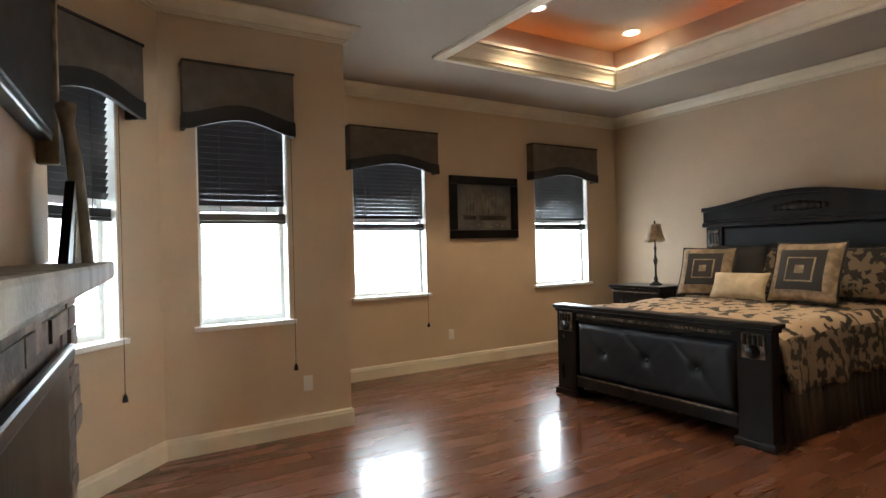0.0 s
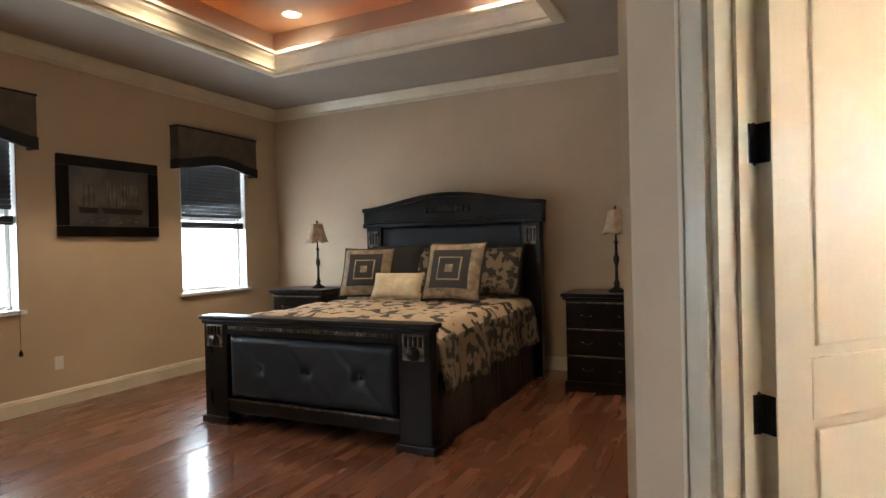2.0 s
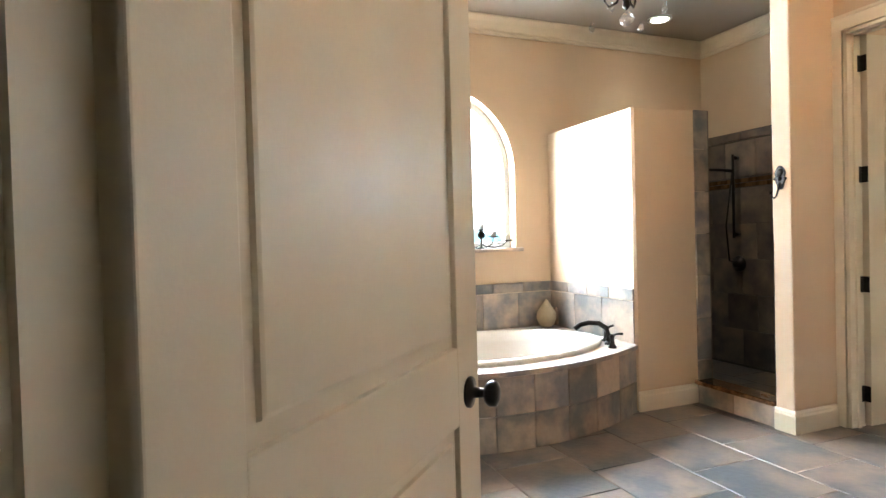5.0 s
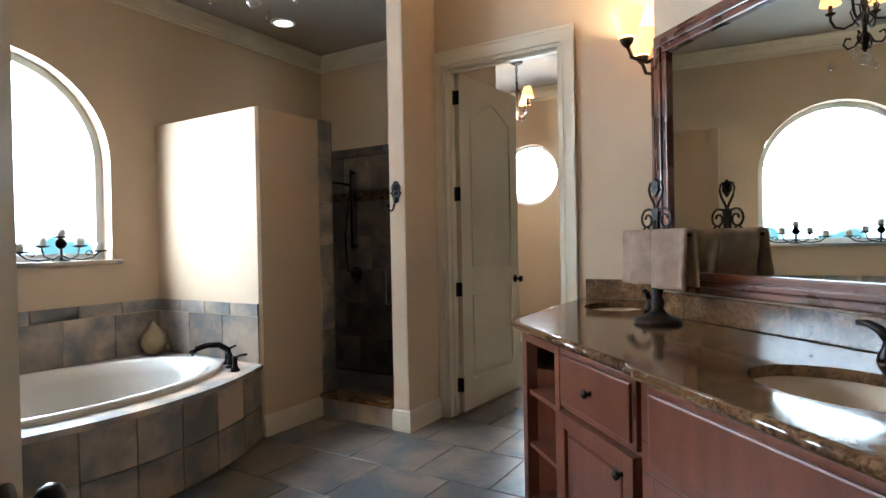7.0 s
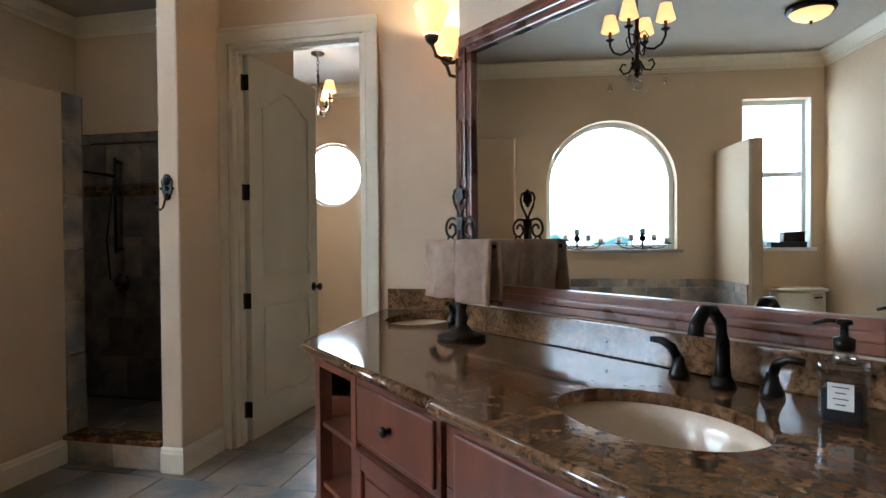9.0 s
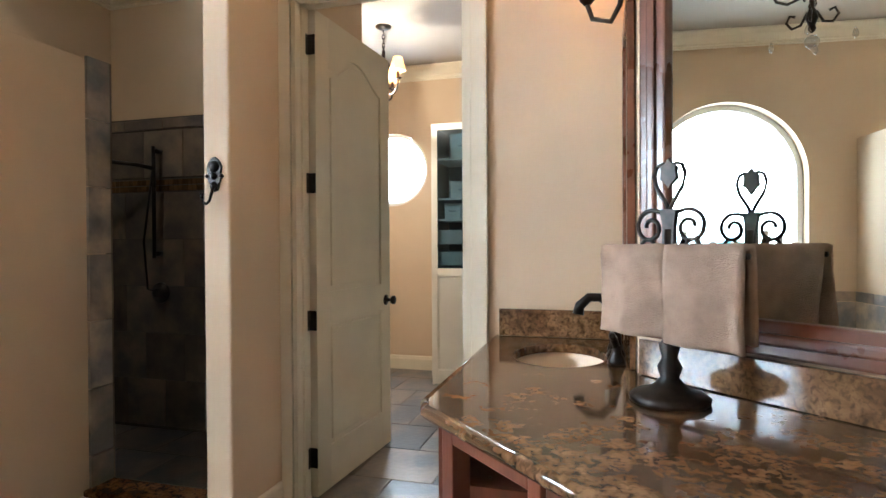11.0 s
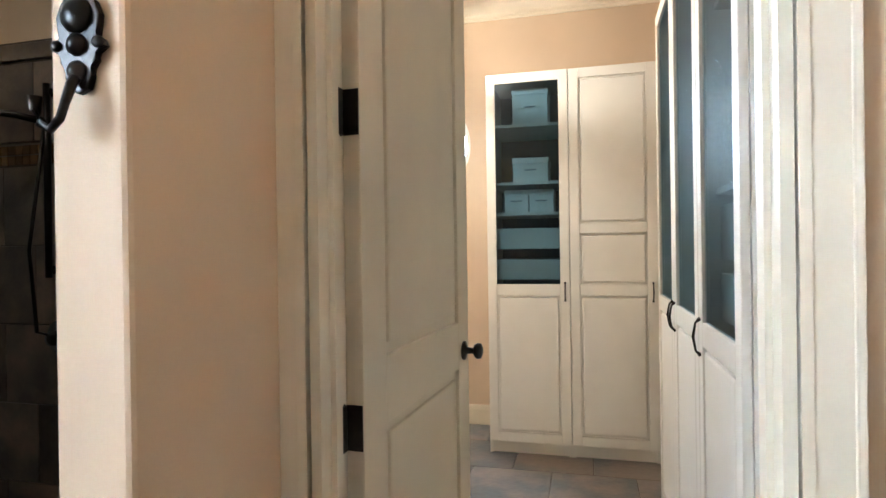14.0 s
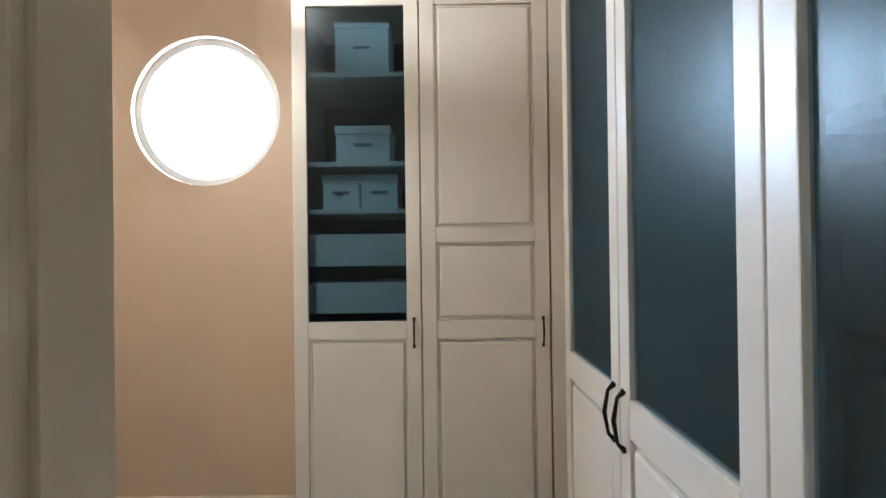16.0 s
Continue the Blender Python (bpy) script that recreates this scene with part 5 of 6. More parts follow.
for sx in (-1, 1):
    part("leaf", lathe(B(), [(0.009, 0.0), (0.007, 0.005), (0.002, 0.007)], (0, 0, 0), 10, pose(sx * 0.034, 0.011, 0.083, -90)), M_BRONZE, hk)
part("hook", tube(B(), [(0, 0.010, 0.045), (-0.002, 0.024, 0.025), (0, 0.032, 0.0), (0.004, 0.036, -0.022), (0.018, 0.038, -0.036), (0.032, 0.040, -0.028), (0.037, 0.042, -0.010), (0.036, 0.043, 0.008)],
                  [0.008, 0.007, 0.006, 0.006, 0.006, 0.006, 0.007, 0.009], 8), M_BRONZE, hk)

# ---- vanity ----
V0 = (3.465, -2.36)
VD = (-0.707, 0.707)          # along the diagonal front, away from the corner
FL = 2.05                      # length of the diagonal front


def vf(s, d=0.0):
    """A plan point s along the diagonal front and d inside it."""
    return V0[0] + VD[0] * s - 0.707 * d, V0[1] + VD[1] * s - 0.707 * d


def on_mirror(s, off=0.0):
    """A plan point s along the mirror wall from the inner corner, off the wall."""
    L = math.dist(*P_MIRROR)
    dx, dy = (P_MIRROR[0][0] - 2.947) / L, (P_MIRROR[0][1] + 2.865) / L
    return 2.947 + dx * s + dy * off, -2.865 + dy * s - dx * off


top_out = [(3.495, -3.478), (3.485, -2.42), (3.465, -2.36), vf(0.93), vf(0.97, -0.02), vf(FL, -0.02), on_mirror(2.39, 0.004), on_mirror(0.0, 0.004), (2.951, -3.478)]
sinks = []


def ellipse(c, a, b, ang, k=32):
    ca, sa = math.cos(ang), math.sin(ang)
    return [(c[0] + a * math.cos(2 * math.pi * i / k) * ca - b * math.sin(2 * math.pi * i / k) * sa, c[1] + a * math.cos(2 * math.pi * i / k) * sa + b * math.sin(2 * math.pi * i / k) * ca) for i in range(k)]


S1, S2 = (2.285, -1.66), (3.20, -3.09)
E1, E2 = ellipse(S1, 0.245, 0.185, radians(136)), ellipse(S2, 0.165, 0.215, 0)
ct = thing("granite_countertop", "polished brown and gold granite vanity top with backsplash", "countertop")
bm = B()
for z, flip in ((0.882, False), (0.85, True)):
    loops = []
    for pts in (top_out, E1, E2):
        vs = [bm.verts.new((p[0], p[1], z)) for p in pts]
        loops.append([bm.edges.new((vs[i], vs[(i + 1) % len(vs)])) for i in range(len(vs))])
    r = bmesh.ops.triangle_fill(bm, use_beauty=True, use_dissolve=False, edges=[e for l in loops for e in l])
    # keep only the faces outside the bowls
    kill = []
    for g in r["geom"]:
        if isinstance(g, bmesh.types.BMFace):
            c = g.calc_center_median()
            a1 = radians(136)
            dx, dy = c.x - S1[0], c.y - S1[1]
            q1 = ((dx * math.cos(a1) + dy * math.sin(a1)) / 0.245) ** 2 + ((-dx * math.sin(a1) + dy * math.cos(a1)) / 0.185) ** 2
            q2 = ((c.x - S2[0]) / 0.165) ** 2 + ((c.y - S2[1]) / 0.215) ** 2
            if q1 < 0.97 or q2 < 0.97:
                kill.append(g)
    bmesh.ops.delete(bm, geom=kill, context="FACES_ONLY")
bm.verts.ensure_lookup_table()
half = len(bm.verts) // 2
base = 0
for n in (len(top_out), 32, 32):
    for i in range(n):
        j = (i + 1) % n
        bm.faces.new((bm.verts[base + i], bm.verts[base + j], bm.verts[half + base + j], bm.verts[half + base + i]))
    base += n
bmesh.ops.recalc_face_normals(bm, faces=bm.faces)
part("slab", bm, M_GRANITE, ct)
bm = B()
for a, b in zip(top_out[:5], top_out[1:6]):
    tube(bm, [(a[0], a[1], 0.866), (b[0], b[1], 0.866)], 0.0175, 10)
part("bullnose_edge", bm, M_GRANITE, ct)
mm = frame_matrix(on_mirror(2.39), on_mirror(0.0))
part("backsplash", box(B(), 0.0, 2.37, 0.003, 0.023, 0.884, 0.99, mm, 0.003), M_GRANITE, ct)
part("backsplash_return", box(B(), 2.951, 2.971, -3.476, -2.89, 0.884, 0.99, None, 0.003), M_GRANITE, ct)
part("side_splash", box(B(), 2.973, 3.485, -3.478, -3.458, 0.884, 0.998, None, 0.003), M_GRANITE, ct)

for c, a, b, ang, lab in ((S1, 0.25, 0.19, 136, "front"), (S2, 0.17, 0.22, 0, "side")):
    sk = thing("undermount_sink", "oval biscuit porcelain undermount sink", "sink", pose(c[0], c[1], 0.849, 0, 0, ang), "sinks")
    bm, rings = B(), []
    for f, z in ((1.04, 0.0), (1.0, -0.004), (0.96, -0.04), (0.85, -0.10), (0.62, -0.145), (0.3, -0.16), (0.1, -0.163)):
        rings.append([bm.verts.new((a * f * math.cos(t), b * f * math.sin(t), z)) for t in angles[::2]])
    for p, q in zip(rings, rings[1:]):
        for i in range(48):
            f = bm.faces.new((p[i], p[(i + 1) % 48], q[(i + 1) % 48], q[i]))
            f.smooth = True
    bm.faces.new(rings[-1])
    bmesh.ops.recalc_face_normals(bm, faces=bm.faces)
    part("bowl", bm, M_BISCUIT, sk)
    part("drain", lathe(B(), [(0.024, 0.0), (0.02, 0.004), (0.006, 0.004)], (0, 0, -0.162), 14), M_BRONZE, sk)


def faucet(m):
    f = thing("sink_faucet", "dark bronze gooseneck faucet with two lever handles", "faucet", m, "faucets")
    part("spout", tube(B(), [(0, 0, 0), (0, 0, 0.05), (0.0, 0, 0.12), (0.012, 0, 0.17), (0.05, 0, 0.205), (0.09, 0, 0.205), (0.122, 0, 0.175), (0.128, 0, 0.145)], [0.026, 0.019, 0.017, 0.017, 0.017, 0.017, 0.018, 0.021], 12), M_BRONZE, f)
    part("base", lathe(B(), [(0.034, 0), (0.032, 0.01), (0.02, 0.03)], (0, 0, 0), 16), M_BRONZE, f)
    for s in (-1, 1):
        h = part("handle", lathe(B(), [(0.03, 0), (0.028, 0.012), (0.017, 0.035), (0.013, 0.06)], (0.0, s * 0.125, 0), 14), M_BRONZE, f)
        part("lever", tube(B(), [(0, s * 0.125, 0.05), (0.01, s * 0.14, 0.085), (0.015, s * 0.17, 0.10), (0.012, s * 0.205, 0.098)], [0.012, 0.013, 0.011, 0.009], 8), M_BRONZE, h)
    return f


fc = faucet(pose(*on_mirror(1.26, 0.10), 0.883, 0, 0, 48))
copy_thing(fc, pose(3.008, -3.10, 0.883, 0, 0, 0))

# vanity cabinets under the top
va = thing("vanity_end_shelf", "open cherry-wood corner shelf of the vanity", "cabinet")
ang = 135.0


def vm(s):
    """Local frame on the diagonal front: x along it, y into the cabinet is negative, face at y 0."""
    p = vf(s, 0.03)
    return pose(p[0], p[1], 0, 0, 0, ang)


def lx(a, b, y0, y1, z0, z1, bev=0.003, mat=None, s=0.0):
    return box(B(), a, b, y0, y1, z0, z1, vm(s), bev)


# in vm frames local +y points into the cabinet
part("post", lx(0.02, 0.07, 0.0, 0.05, 0.0, 0.848), M_CHERRY, va)
part("post", lx(0.36, 0.40, 0.0, 0.05, 0.0, 0.848), M_CHERRY, va)
part("top_rail", lx(0.07, 0.36, 0.0, 0.02, 0.80, 0.848), M_CHERRY, va)
part("back", lx(0.03, 0.40, 0.30, 0.315, 0.0, 0.848), M_CHERRY_IN, va, "pale inside panel")
part("side", lx(0.385, 0.40, 0.05, 0.30, 0.0, 0.848), M_CHERRY_IN, va)
for z in (0.10, 0.34, 0.57):
    part("shelf", lx(0.05, 0.385, 0.012, 0.30, z, z + 0.02), M_CHERRY, va)
part("shelf_pins", lathe(B(), [(0.004, 0), (0.004, 0.008)], (0, 0, 0), 6, vm(0) @ pose(0.1, 0.296, 0.7, 90)), M_BRONZE, va)


def shaker(parent, s0, s1, z0, z1, name, knob=None, panel=True):
    """A framed door or drawer front on the diagonal face."""
    w = s1 - s0
    d = part(name, box(B(), s0, s1, -0.004, 0.018, z0, z1, vm(0), 0.004), M_CHERRY, parent)
    f = 0.055 if panel else 0.02
    if panel:
        for a, b, c, e in ((s0, s0 + f, z0, z1), (s1 - f, s1, z0, z1), (s0 + f, s1 - f, z0, z0 + f), (s0 + f, s1 - f, z1 - f, z1)):
            part("rail", box(B(), a, b, -0.018, -0.004, c, e, vm(0), 0.003), M_CHERRY, d)
        part("raised_panel", box(B(), s0 + f + 0.02, s1 - f - 0.02, -0.013, -0.003, z0 + f + 0.02, z1 - f - 0.02, vm(0), 0.006), M_CHERRY, d)
    else:
        part("raised_field", box(B(), s0 + f, s1 - f, -0.016, -0.003, z0 + f, z1 - f, vm(0), 0.007), M_CHERRY, d)
    if knob:
        part("knob", lathe(B(), [(0.010, 0), (0.007, 0.012), (0.016, 0.02), (0.017, 0.028), (0.008, 0.034)], (0, 0, 0), 12, vm(0) @ pose(knob[0], -0.016, knob[1], 90)), M_BRONZE, d, "antique bronze knob")
    return d


vb = thing("vanity_drawer_cabinet", "cherry-wood vanity cabinet with a drawer over a door", "cabinet")
part("body", lx(0.402, 0.945, 0.02, 0.44, 0.09, 0.848), M_CHERRY, vb)
shaker(vb, 0.42, 0.93, 0.615, 0.835, "drawer", (0.675, 0.725), False)
shaker(vb, 0.42, 0.93, 0.11, 0.60, "door", (0.87, 0.53))
vc = thing("vanity_sink_cabinet", "cherry-wood vanity sink cabinet with two doors", "cabinet")
part("body", lx(0.95, 2.02, 0.0, 0.44, 0.09, 0.66), M_CHERRY, vc)
part("apron", lx(0.95, 2.02, 0.0, 0.02, 0.662, 0.848), M_CHERRY, vc)
for a in (0.95, 2.0):
    part("side", lx(a, a + 0.02, 0.022, 0.44, 0.662, 0.848), M_CHERRY, vc)
shaker(vc, 0.985, 1.99, 0.60, 0.83, "false_drawer_front", None, False)
shaker(vc, 0.985, 1.48, 0.11, 0.585, "door", (1.43, 0.52))
shaker(vc, 1.495, 1.99, 0.11, 0.585, "door", (1.545, 0.52))
ve = thing("vanity_side_cabinet", "cherry-wood vanity cabinet beneath the second sink", "cabinet")
part("body", box(B(), 2.97, 3.45, -3.46, -2.44, 0.09, 0.66, None, 0.003), M_CHERRY, ve)
part("apron", box(B(), 3.43, 3.45, -3.46, -2.44, 0.662, 0.848), M_CHERRY, ve)
part("toe_kick", box(B(), 2.97, 3.40, -3.46, -2.5, 0.0, 0.09), M_BLACKW, ve)
for a, b in ((-3.44, -2.965), (-2.95, -2.47)):
    d = part("door", box(B(), 3.452, 3.47, a, b, 0.11, 0.83, None, 0.004), M_CHERRY, ve)
    part("raised_panel", box(B(), 3.468, 3.476, a + 0.07, b - 0.07, 0.18, 0.76, None, 0.004), M_CHERRY, d)

# mirrors
mi = thing("vanity_mirror", "large wall mirror in a wide red-brown moulded frame", "mirror", mm)
MU0, MU1, MZ0, MZ1 = 0.22, 2.36, 1.0, 2.17
for a, b, c, d in ((MU0, MU1, MZ0, MZ0 + 0.09), (MU0, MU1, MZ1 - 0.09, MZ1), (MU0, MU0 + 0.09, MZ0 + 0.09, MZ1 - 0.09), (MU1 - 0.09, MU1, MZ0 + 0.09, MZ1 - 0.09)):
    fr = part("frame_rail", box(B(), a, b, 0.003, 0.032, c, d, None, 0.008), M_MIRFRAME, mi)
    hor = b - a > d - c
    if hor:
        part("bead", box(B(), a + 0.02, b - 0.02, 0.028, 0.042, c + 0.03, d - 0.03, None, 0.008), M_MIRFRAME, fr)
    else:
        part("bead", box(B(), a + 0.03, b - 0.03, 0.028, 0.042, c - 0.03, d + 0.03, None, 0.008), M_MIRFRAME, fr)
part("glass", box(B(), MU0 + 0.085, MU1 - 0.085, 0.008, 0.012, MZ0 + 0.085, MZ1 - 0.085), M_MIRROR, mi, "silvered glass")
mi2 = thing("side_mirror", "narrow wall mirror in a red-brown frame over the second sink", "mirror")
for y0, y1, z0, z1 in ((-3.44, -2.92, 1.02, 1.09), (-3.44, -2.92, 2.04, 2.11), (-3.44, -3.37, 1.09, 2.04), (-2.99, -2.92, 1.09, 2.04)):
    part("frame_rail", box(B(), 2.95, 2.977, y0, y1, z0, z1, None, 0.006), M_MIRFRAME, mi2)
part("glass", box(B(), 2.953, 2.957, -3.375, -2.985, 1.085, 2.045), M_MIRROR, mi2)

# towel stand with two towels
ts = thing("towel_stand", "brown wrought-iron towel stand with scrolls and a heart finial", "towel stand", pose(2.888, -2.55, 0.883, 0, 0, 140))
part("base", lathe(B(), [(0.095, 0), (0.098, 0.012), (0.085, 0.022), (0.05, 0.032), (0.035, 0.045), (0.022, 0.06), (0.03, 0.085), (0.018, 0.11), (0.026, 0.14), (0.014, 0.16)], (0, 0, 0), 20), M_IRON, ts)
part("post", tube(B(), [(0, 0, 0.12), (0, 0, 0.43)], 0.013, 10), M_IRON, ts)
part("crossbar", tube(B(), [(-0.20, 0, 0.365), (0.20, 0, 0.365)], 0.007, 8), M_IRON, ts)


def spiral(cx, cz, r, a0, turns, s, k=26):
    return [(cx + s * r * (1 - 0.72 * i / k) * math.cos(a0 + turns * 2 * math.pi * i / k), 0, cz + r * (1 - 0.72 * i / k) * math.sin(a0 + turns * 2 * math.pi * i / k)) for i in range(k + 1)]


part("stem_plate", prism(B(), [(-0.022, 0.36), (0.022, 0.36), (0.014, 0.40), (0.014, 0.44), (0.024, 0.48), (-0.024, 0.48), (-0.014, 0.44), (-0.014, 0.40)], -0.008, 0.008, None, "y", 0.002), M_IRON, ts)
for s in (-1, 1):
    part("scroll", tube(B(), [(s * 0.012, 0, 0.47)] + spiral(s * 0.055, 0.435, 0.045, math.pi * 0.6, -1.3, s), 0.0055, 7), M_IRON, ts)
    part("scroll", tube(B(), [(s * 0.012, 0, 0.375)] + spiral(s * 0.06, 0.385, 0.03, -math.pi * 0.7, 1.2, s), 0.005, 7), M_IRON, ts)
    heart = [(s * x, 0, z) for x, z in ((0.0, 0.475), (0.012, 0.50), (0.036, 0.535), (0.044, 0.565), (0.036, 0.588), (0.018, 0.594), (0.004, 0.583))]
    part("heart_half", tube(B(), heart, 0.0055, 7), M_IRON, ts)
part("finial", prism(B(), [(0, 0.53), (0.01, 0.548), (0.024, 0.556), (0.018, 0.572), (0.022, 0.586), (0.008, 0.592), (0, 0.608), (-0.008, 0.592), (-0.022, 0.586), (-0.018, 0.572), (-0.024, 0.556), (-0.01, 0.548)], -0.007, 0.007, None, "y", 0.002), M_IRON, ts)


def towel(label, u0, u1, front, back, seed):
    t = thing("hand_towel", label, "towel", pose(2.888, -2.55, 0.883, 0, 0, 140), "hand towels")
    bm, rows = B(), []
    k = 16
    for i in range(15):
        u = u0 + (u1 - u0) * i / 14
        row = []
        for j in range(k * 2 + 1):
            q = (j - k) / k
            drop = abs(q)
            length = front if q < 0 else back
            y = (-1 if q < 0 else 1) * (0.013 + 0.022 * drop) if abs(q) > 0.06 else q / 0.06 * 0.013
            z = 0.38 - max(0, drop - 0.06) / 0.94 * length - (0.0 if drop > 0.06 else (drop / 0.06) ** 2 * 0.006)
            y += 0.016 * drop * math.sin(i * 0.55 + seed) + 0.005 * noise.noise((i * 0.4, j * 0.3, seed))
            row.append(bm.verts.new((u + 0.012 * drop * math.sin(seed + j * 0.1) + 0.02 * (u - (u0 + u1) / 2) * drop, y, z + 0.004 * noise.noise((i * 0.3, seed, 1)))))
        rows.append(row)
    for a, b in zip(rows, rows[1:]):
        for j in range(2 * k):
            f = bm.faces.new((a[j], a[j + 1], b[j + 1], b[j]))
            f.smooth = True
    p = part("cloth", bm, M_TOWEL, t)
    p.modifiers.new("thickness", "SOLIDIFY").thickness = 0.014
    return t


towel("beige terry hand towel hung on the iron stand", -0.195, -0.005, 0.22, 0.2, 0.5)
towel("beige terry hand towel hung on the iron stand", 0.002, 0.20, 0.23, 0.22, 2.1)

so = thing("soap_bottle", "square clear glass soap dispenser with a paper label", "soap dispenser", pose(*on_mirror(1.57, 0.19), 0.883, 0, 0, 150))
part("bottle", box(B(), -0.042, 0.042, -0.042, 0.042, 0.0, 0.13, None, 0.008), M_CRYSTAL, so)
part("liquid", box(B(), -0.037, 0.037, -0.037, 0.037, 0.005, 0.075, None, 0.006), M_STEEL, so)
part("neck", lathe(B(), [(0.036, 0.128), (0.02, 0.145), (0.018, 0.16)], (0, 0, 0), 14), M_CRYSTAL, so)
part("pump", lathe(B(), [(0.021, 0.155), (0.021, 0.178), (0.008, 0.182), (0.008, 0.205), (0.016, 0.208), (0.014, 0.218)], (0, 0, 0), 14), M_BRONZE, so)
part("nozzle", tube(B(), [(0, 0, 0.213), (-0.03, 0, 0.214), (-0.055, 0, 0.205)], 0.005, 7), M_BRONZE, so)
for sx, yy in ((0, -0.0435),):
    lb = part("label", box(B(), -0.023, 0.023, yy - 0.001, yy, 0.035, 0.09), M_PORCELAIN, so, "white paper label")
    for i, w in enumerate((0.03, 0.02, 0.026, 0.018)):
        part("print_bar", box(B(), -w / 2, w / 2, yy - 0.0016, yy - 0.001, 0.081 - i * 0.012, 0.083 - i * 0.012), M_IRON, lb)


# ---- lights that hang or stand off the wall ----
def glass_shade(parent, x, y, z, r0, r1, h, up=True):
    bm = B()
    prof = [(r0, 0), (r0 * 1.25, h * 0.25), (r1 * 0.82, h * 0.6), (r1, h)] if up else [(r0, 0), (r1, h)]
    g = [[bm.verts.new((x + r * math.cos(a), y + r * math.sin(a), z + zz)) for a in angles[::4]] for r, zz in prof]
    for a, b in zip(g, g[1:]):
        for i in range(24):
            f = bm.faces.new((a[i], a[(i + 1) % 24], b[(i + 1) % 24], b[i]))
            f.smooth = True
    p = part("shade", bm, M_SHADE, parent, "lit amber shade")
    p.modifiers.new("thickness", "SOLIDIFY").thickness = 0.003
    return p


sn = thing("wall_sconce", "two-light bronze wall sconce with lit amber glass shades", "sconce")
part("backplate", box(B(), 2.949, 2.966, -3.26, -3.10, 2.18, 2.32, None, 0.006), M_IRON, sn)
for y in (-3.02, -3.36):
    part("arm", tube(B(), [(2.966, -3.18, 2.25), (2.99, -3.18 + (y + 3.18) * 0.4, 2.16), (3.02, -3.18 + (y + 3.18) * 0.8, 2.13), (3.09, y, 2.16), (3.11, y, 2.22)], 0.010, 8), M_IRON, sn)
    part("cup", lathe(B(), [(0.012, -0.03), (0.03, -0.01), (0.036, 0.012), (0.02, 0.014)], (3.11, y, 2.245), 14), M_IRON, sn)
    glass_shade(sn, 3.11, y, 2.262, 0.042, 0.085, 0.135)


def chandelier(name, label, at, ceil, arms, crystals, rod=0.14, lift=0.0):
    c = thing(name, label, "chandelier", pose(*at, 0))
    drop = ceil
    part("canopy", lathe(B(), [(0.065, 0), (0.065, -0.012), (0.03, -0.03), (0.01, -0.035)], (0, 0, ceil), 18), M_IRON, c)
    for i in range(4):
        part("chain_link", tube(B(), [(0.012 * math.cos(a) * (1 if i % 2 else 0), 0.012 * math.cos(a) * (0 if i % 2 else 1), ceil - 0.055 - i * 0.034 + 0.022 * math.sin(a)) for a in (2 * math.pi * k / 10 for k in range(11))], 0.003, 6), M_IRON, c)
    lower = [(0.02, -0.30), (0.05, -0.36), (0.09, -0.37), (0.115, -0.335), (0.10, -0.30), (0.075, -0.31)]
    part("rod", tube(B(), [(0, 0, ceil - 0.16), (0, 0, ceil - 0.19 - rod)], 0.005, 8), M_IRON, c)
    zc = ceil - 0.17 - rod
    part("stem", lathe(B(), [(0.006, 0), (0.014, -0.02), (0.012, -0.08), (0.02, -0.11), (0.012, -0.15), (0.013, -0.28), (0.026, -0.31), (0.03, -0.335), (0.015, -0.37), (0.02, -0.39), (0.005, -0.41)], (0, 0, zc), 14), M_IRON, c)
    for k in range(arms):
        a = 2 * math.pi * k / arms + 0.5
        ca, sa = math.cos(a), math.sin(a)
        path = [(0.02, -0.32), (0.06, -0.37), (0.11, -0.385), (0.16, -0.36), (0.185, -0.31), (0.185, -0.27)]
        part("arm", tube(B(), [(r * ca, r * sa, zc + z + lift) for r, z in path], 0.008, 8), M_IRON, c)
        part("scroll", tube(B(), [(r * ca, r * sa, zc + z) for r, z in ((0.01, -0.12), (0.05, -0.10), (0.075, -0.14), (0.06, -0.19), (0.03, -0.24))], 0.005, 7), M_IRON, c)
        part("candle_cup", lathe(B(), [(0.008, -0.02), (0.03, -0.005), (0.03, 0.0), (0.012, 0.004), (0.012, 0.05)], (0.185 * ca, 0.185 * sa, zc - 0.265 + lift), 12), M_IRON, c)
        glass_shade(c, 0.185 * ca, 0.185 * sa, zc - 0.21 + lift, 0.062, 0.036, 0.105, False)
        if crystals:
            part("lower_scroll", tube(B(), [(r * ca, r * sa, zc + z) for r, z in lower], 0.007, 8), M_IRON, c)
            part("crystal_drop", lathe(B(), [(0.002, 0.03), (0.012, 0.01), (0.016, -0.008), (0.004, -0.024)], (0.185 * ca, 0.185 * sa, zc - 0.45), 10), M_CRYSTAL, c)
    if crystals:
        part("crystal_ball", lathe(B(), [(0.003, 0.036), (0.02, 0.03), (0.034, 0.012), (0.036, 0), (0.034, -0.012), (0.02, -0.03), (0.003, -0.036)], (0, 0, zc - 0.455), 14), M_CRYSTAL, c)


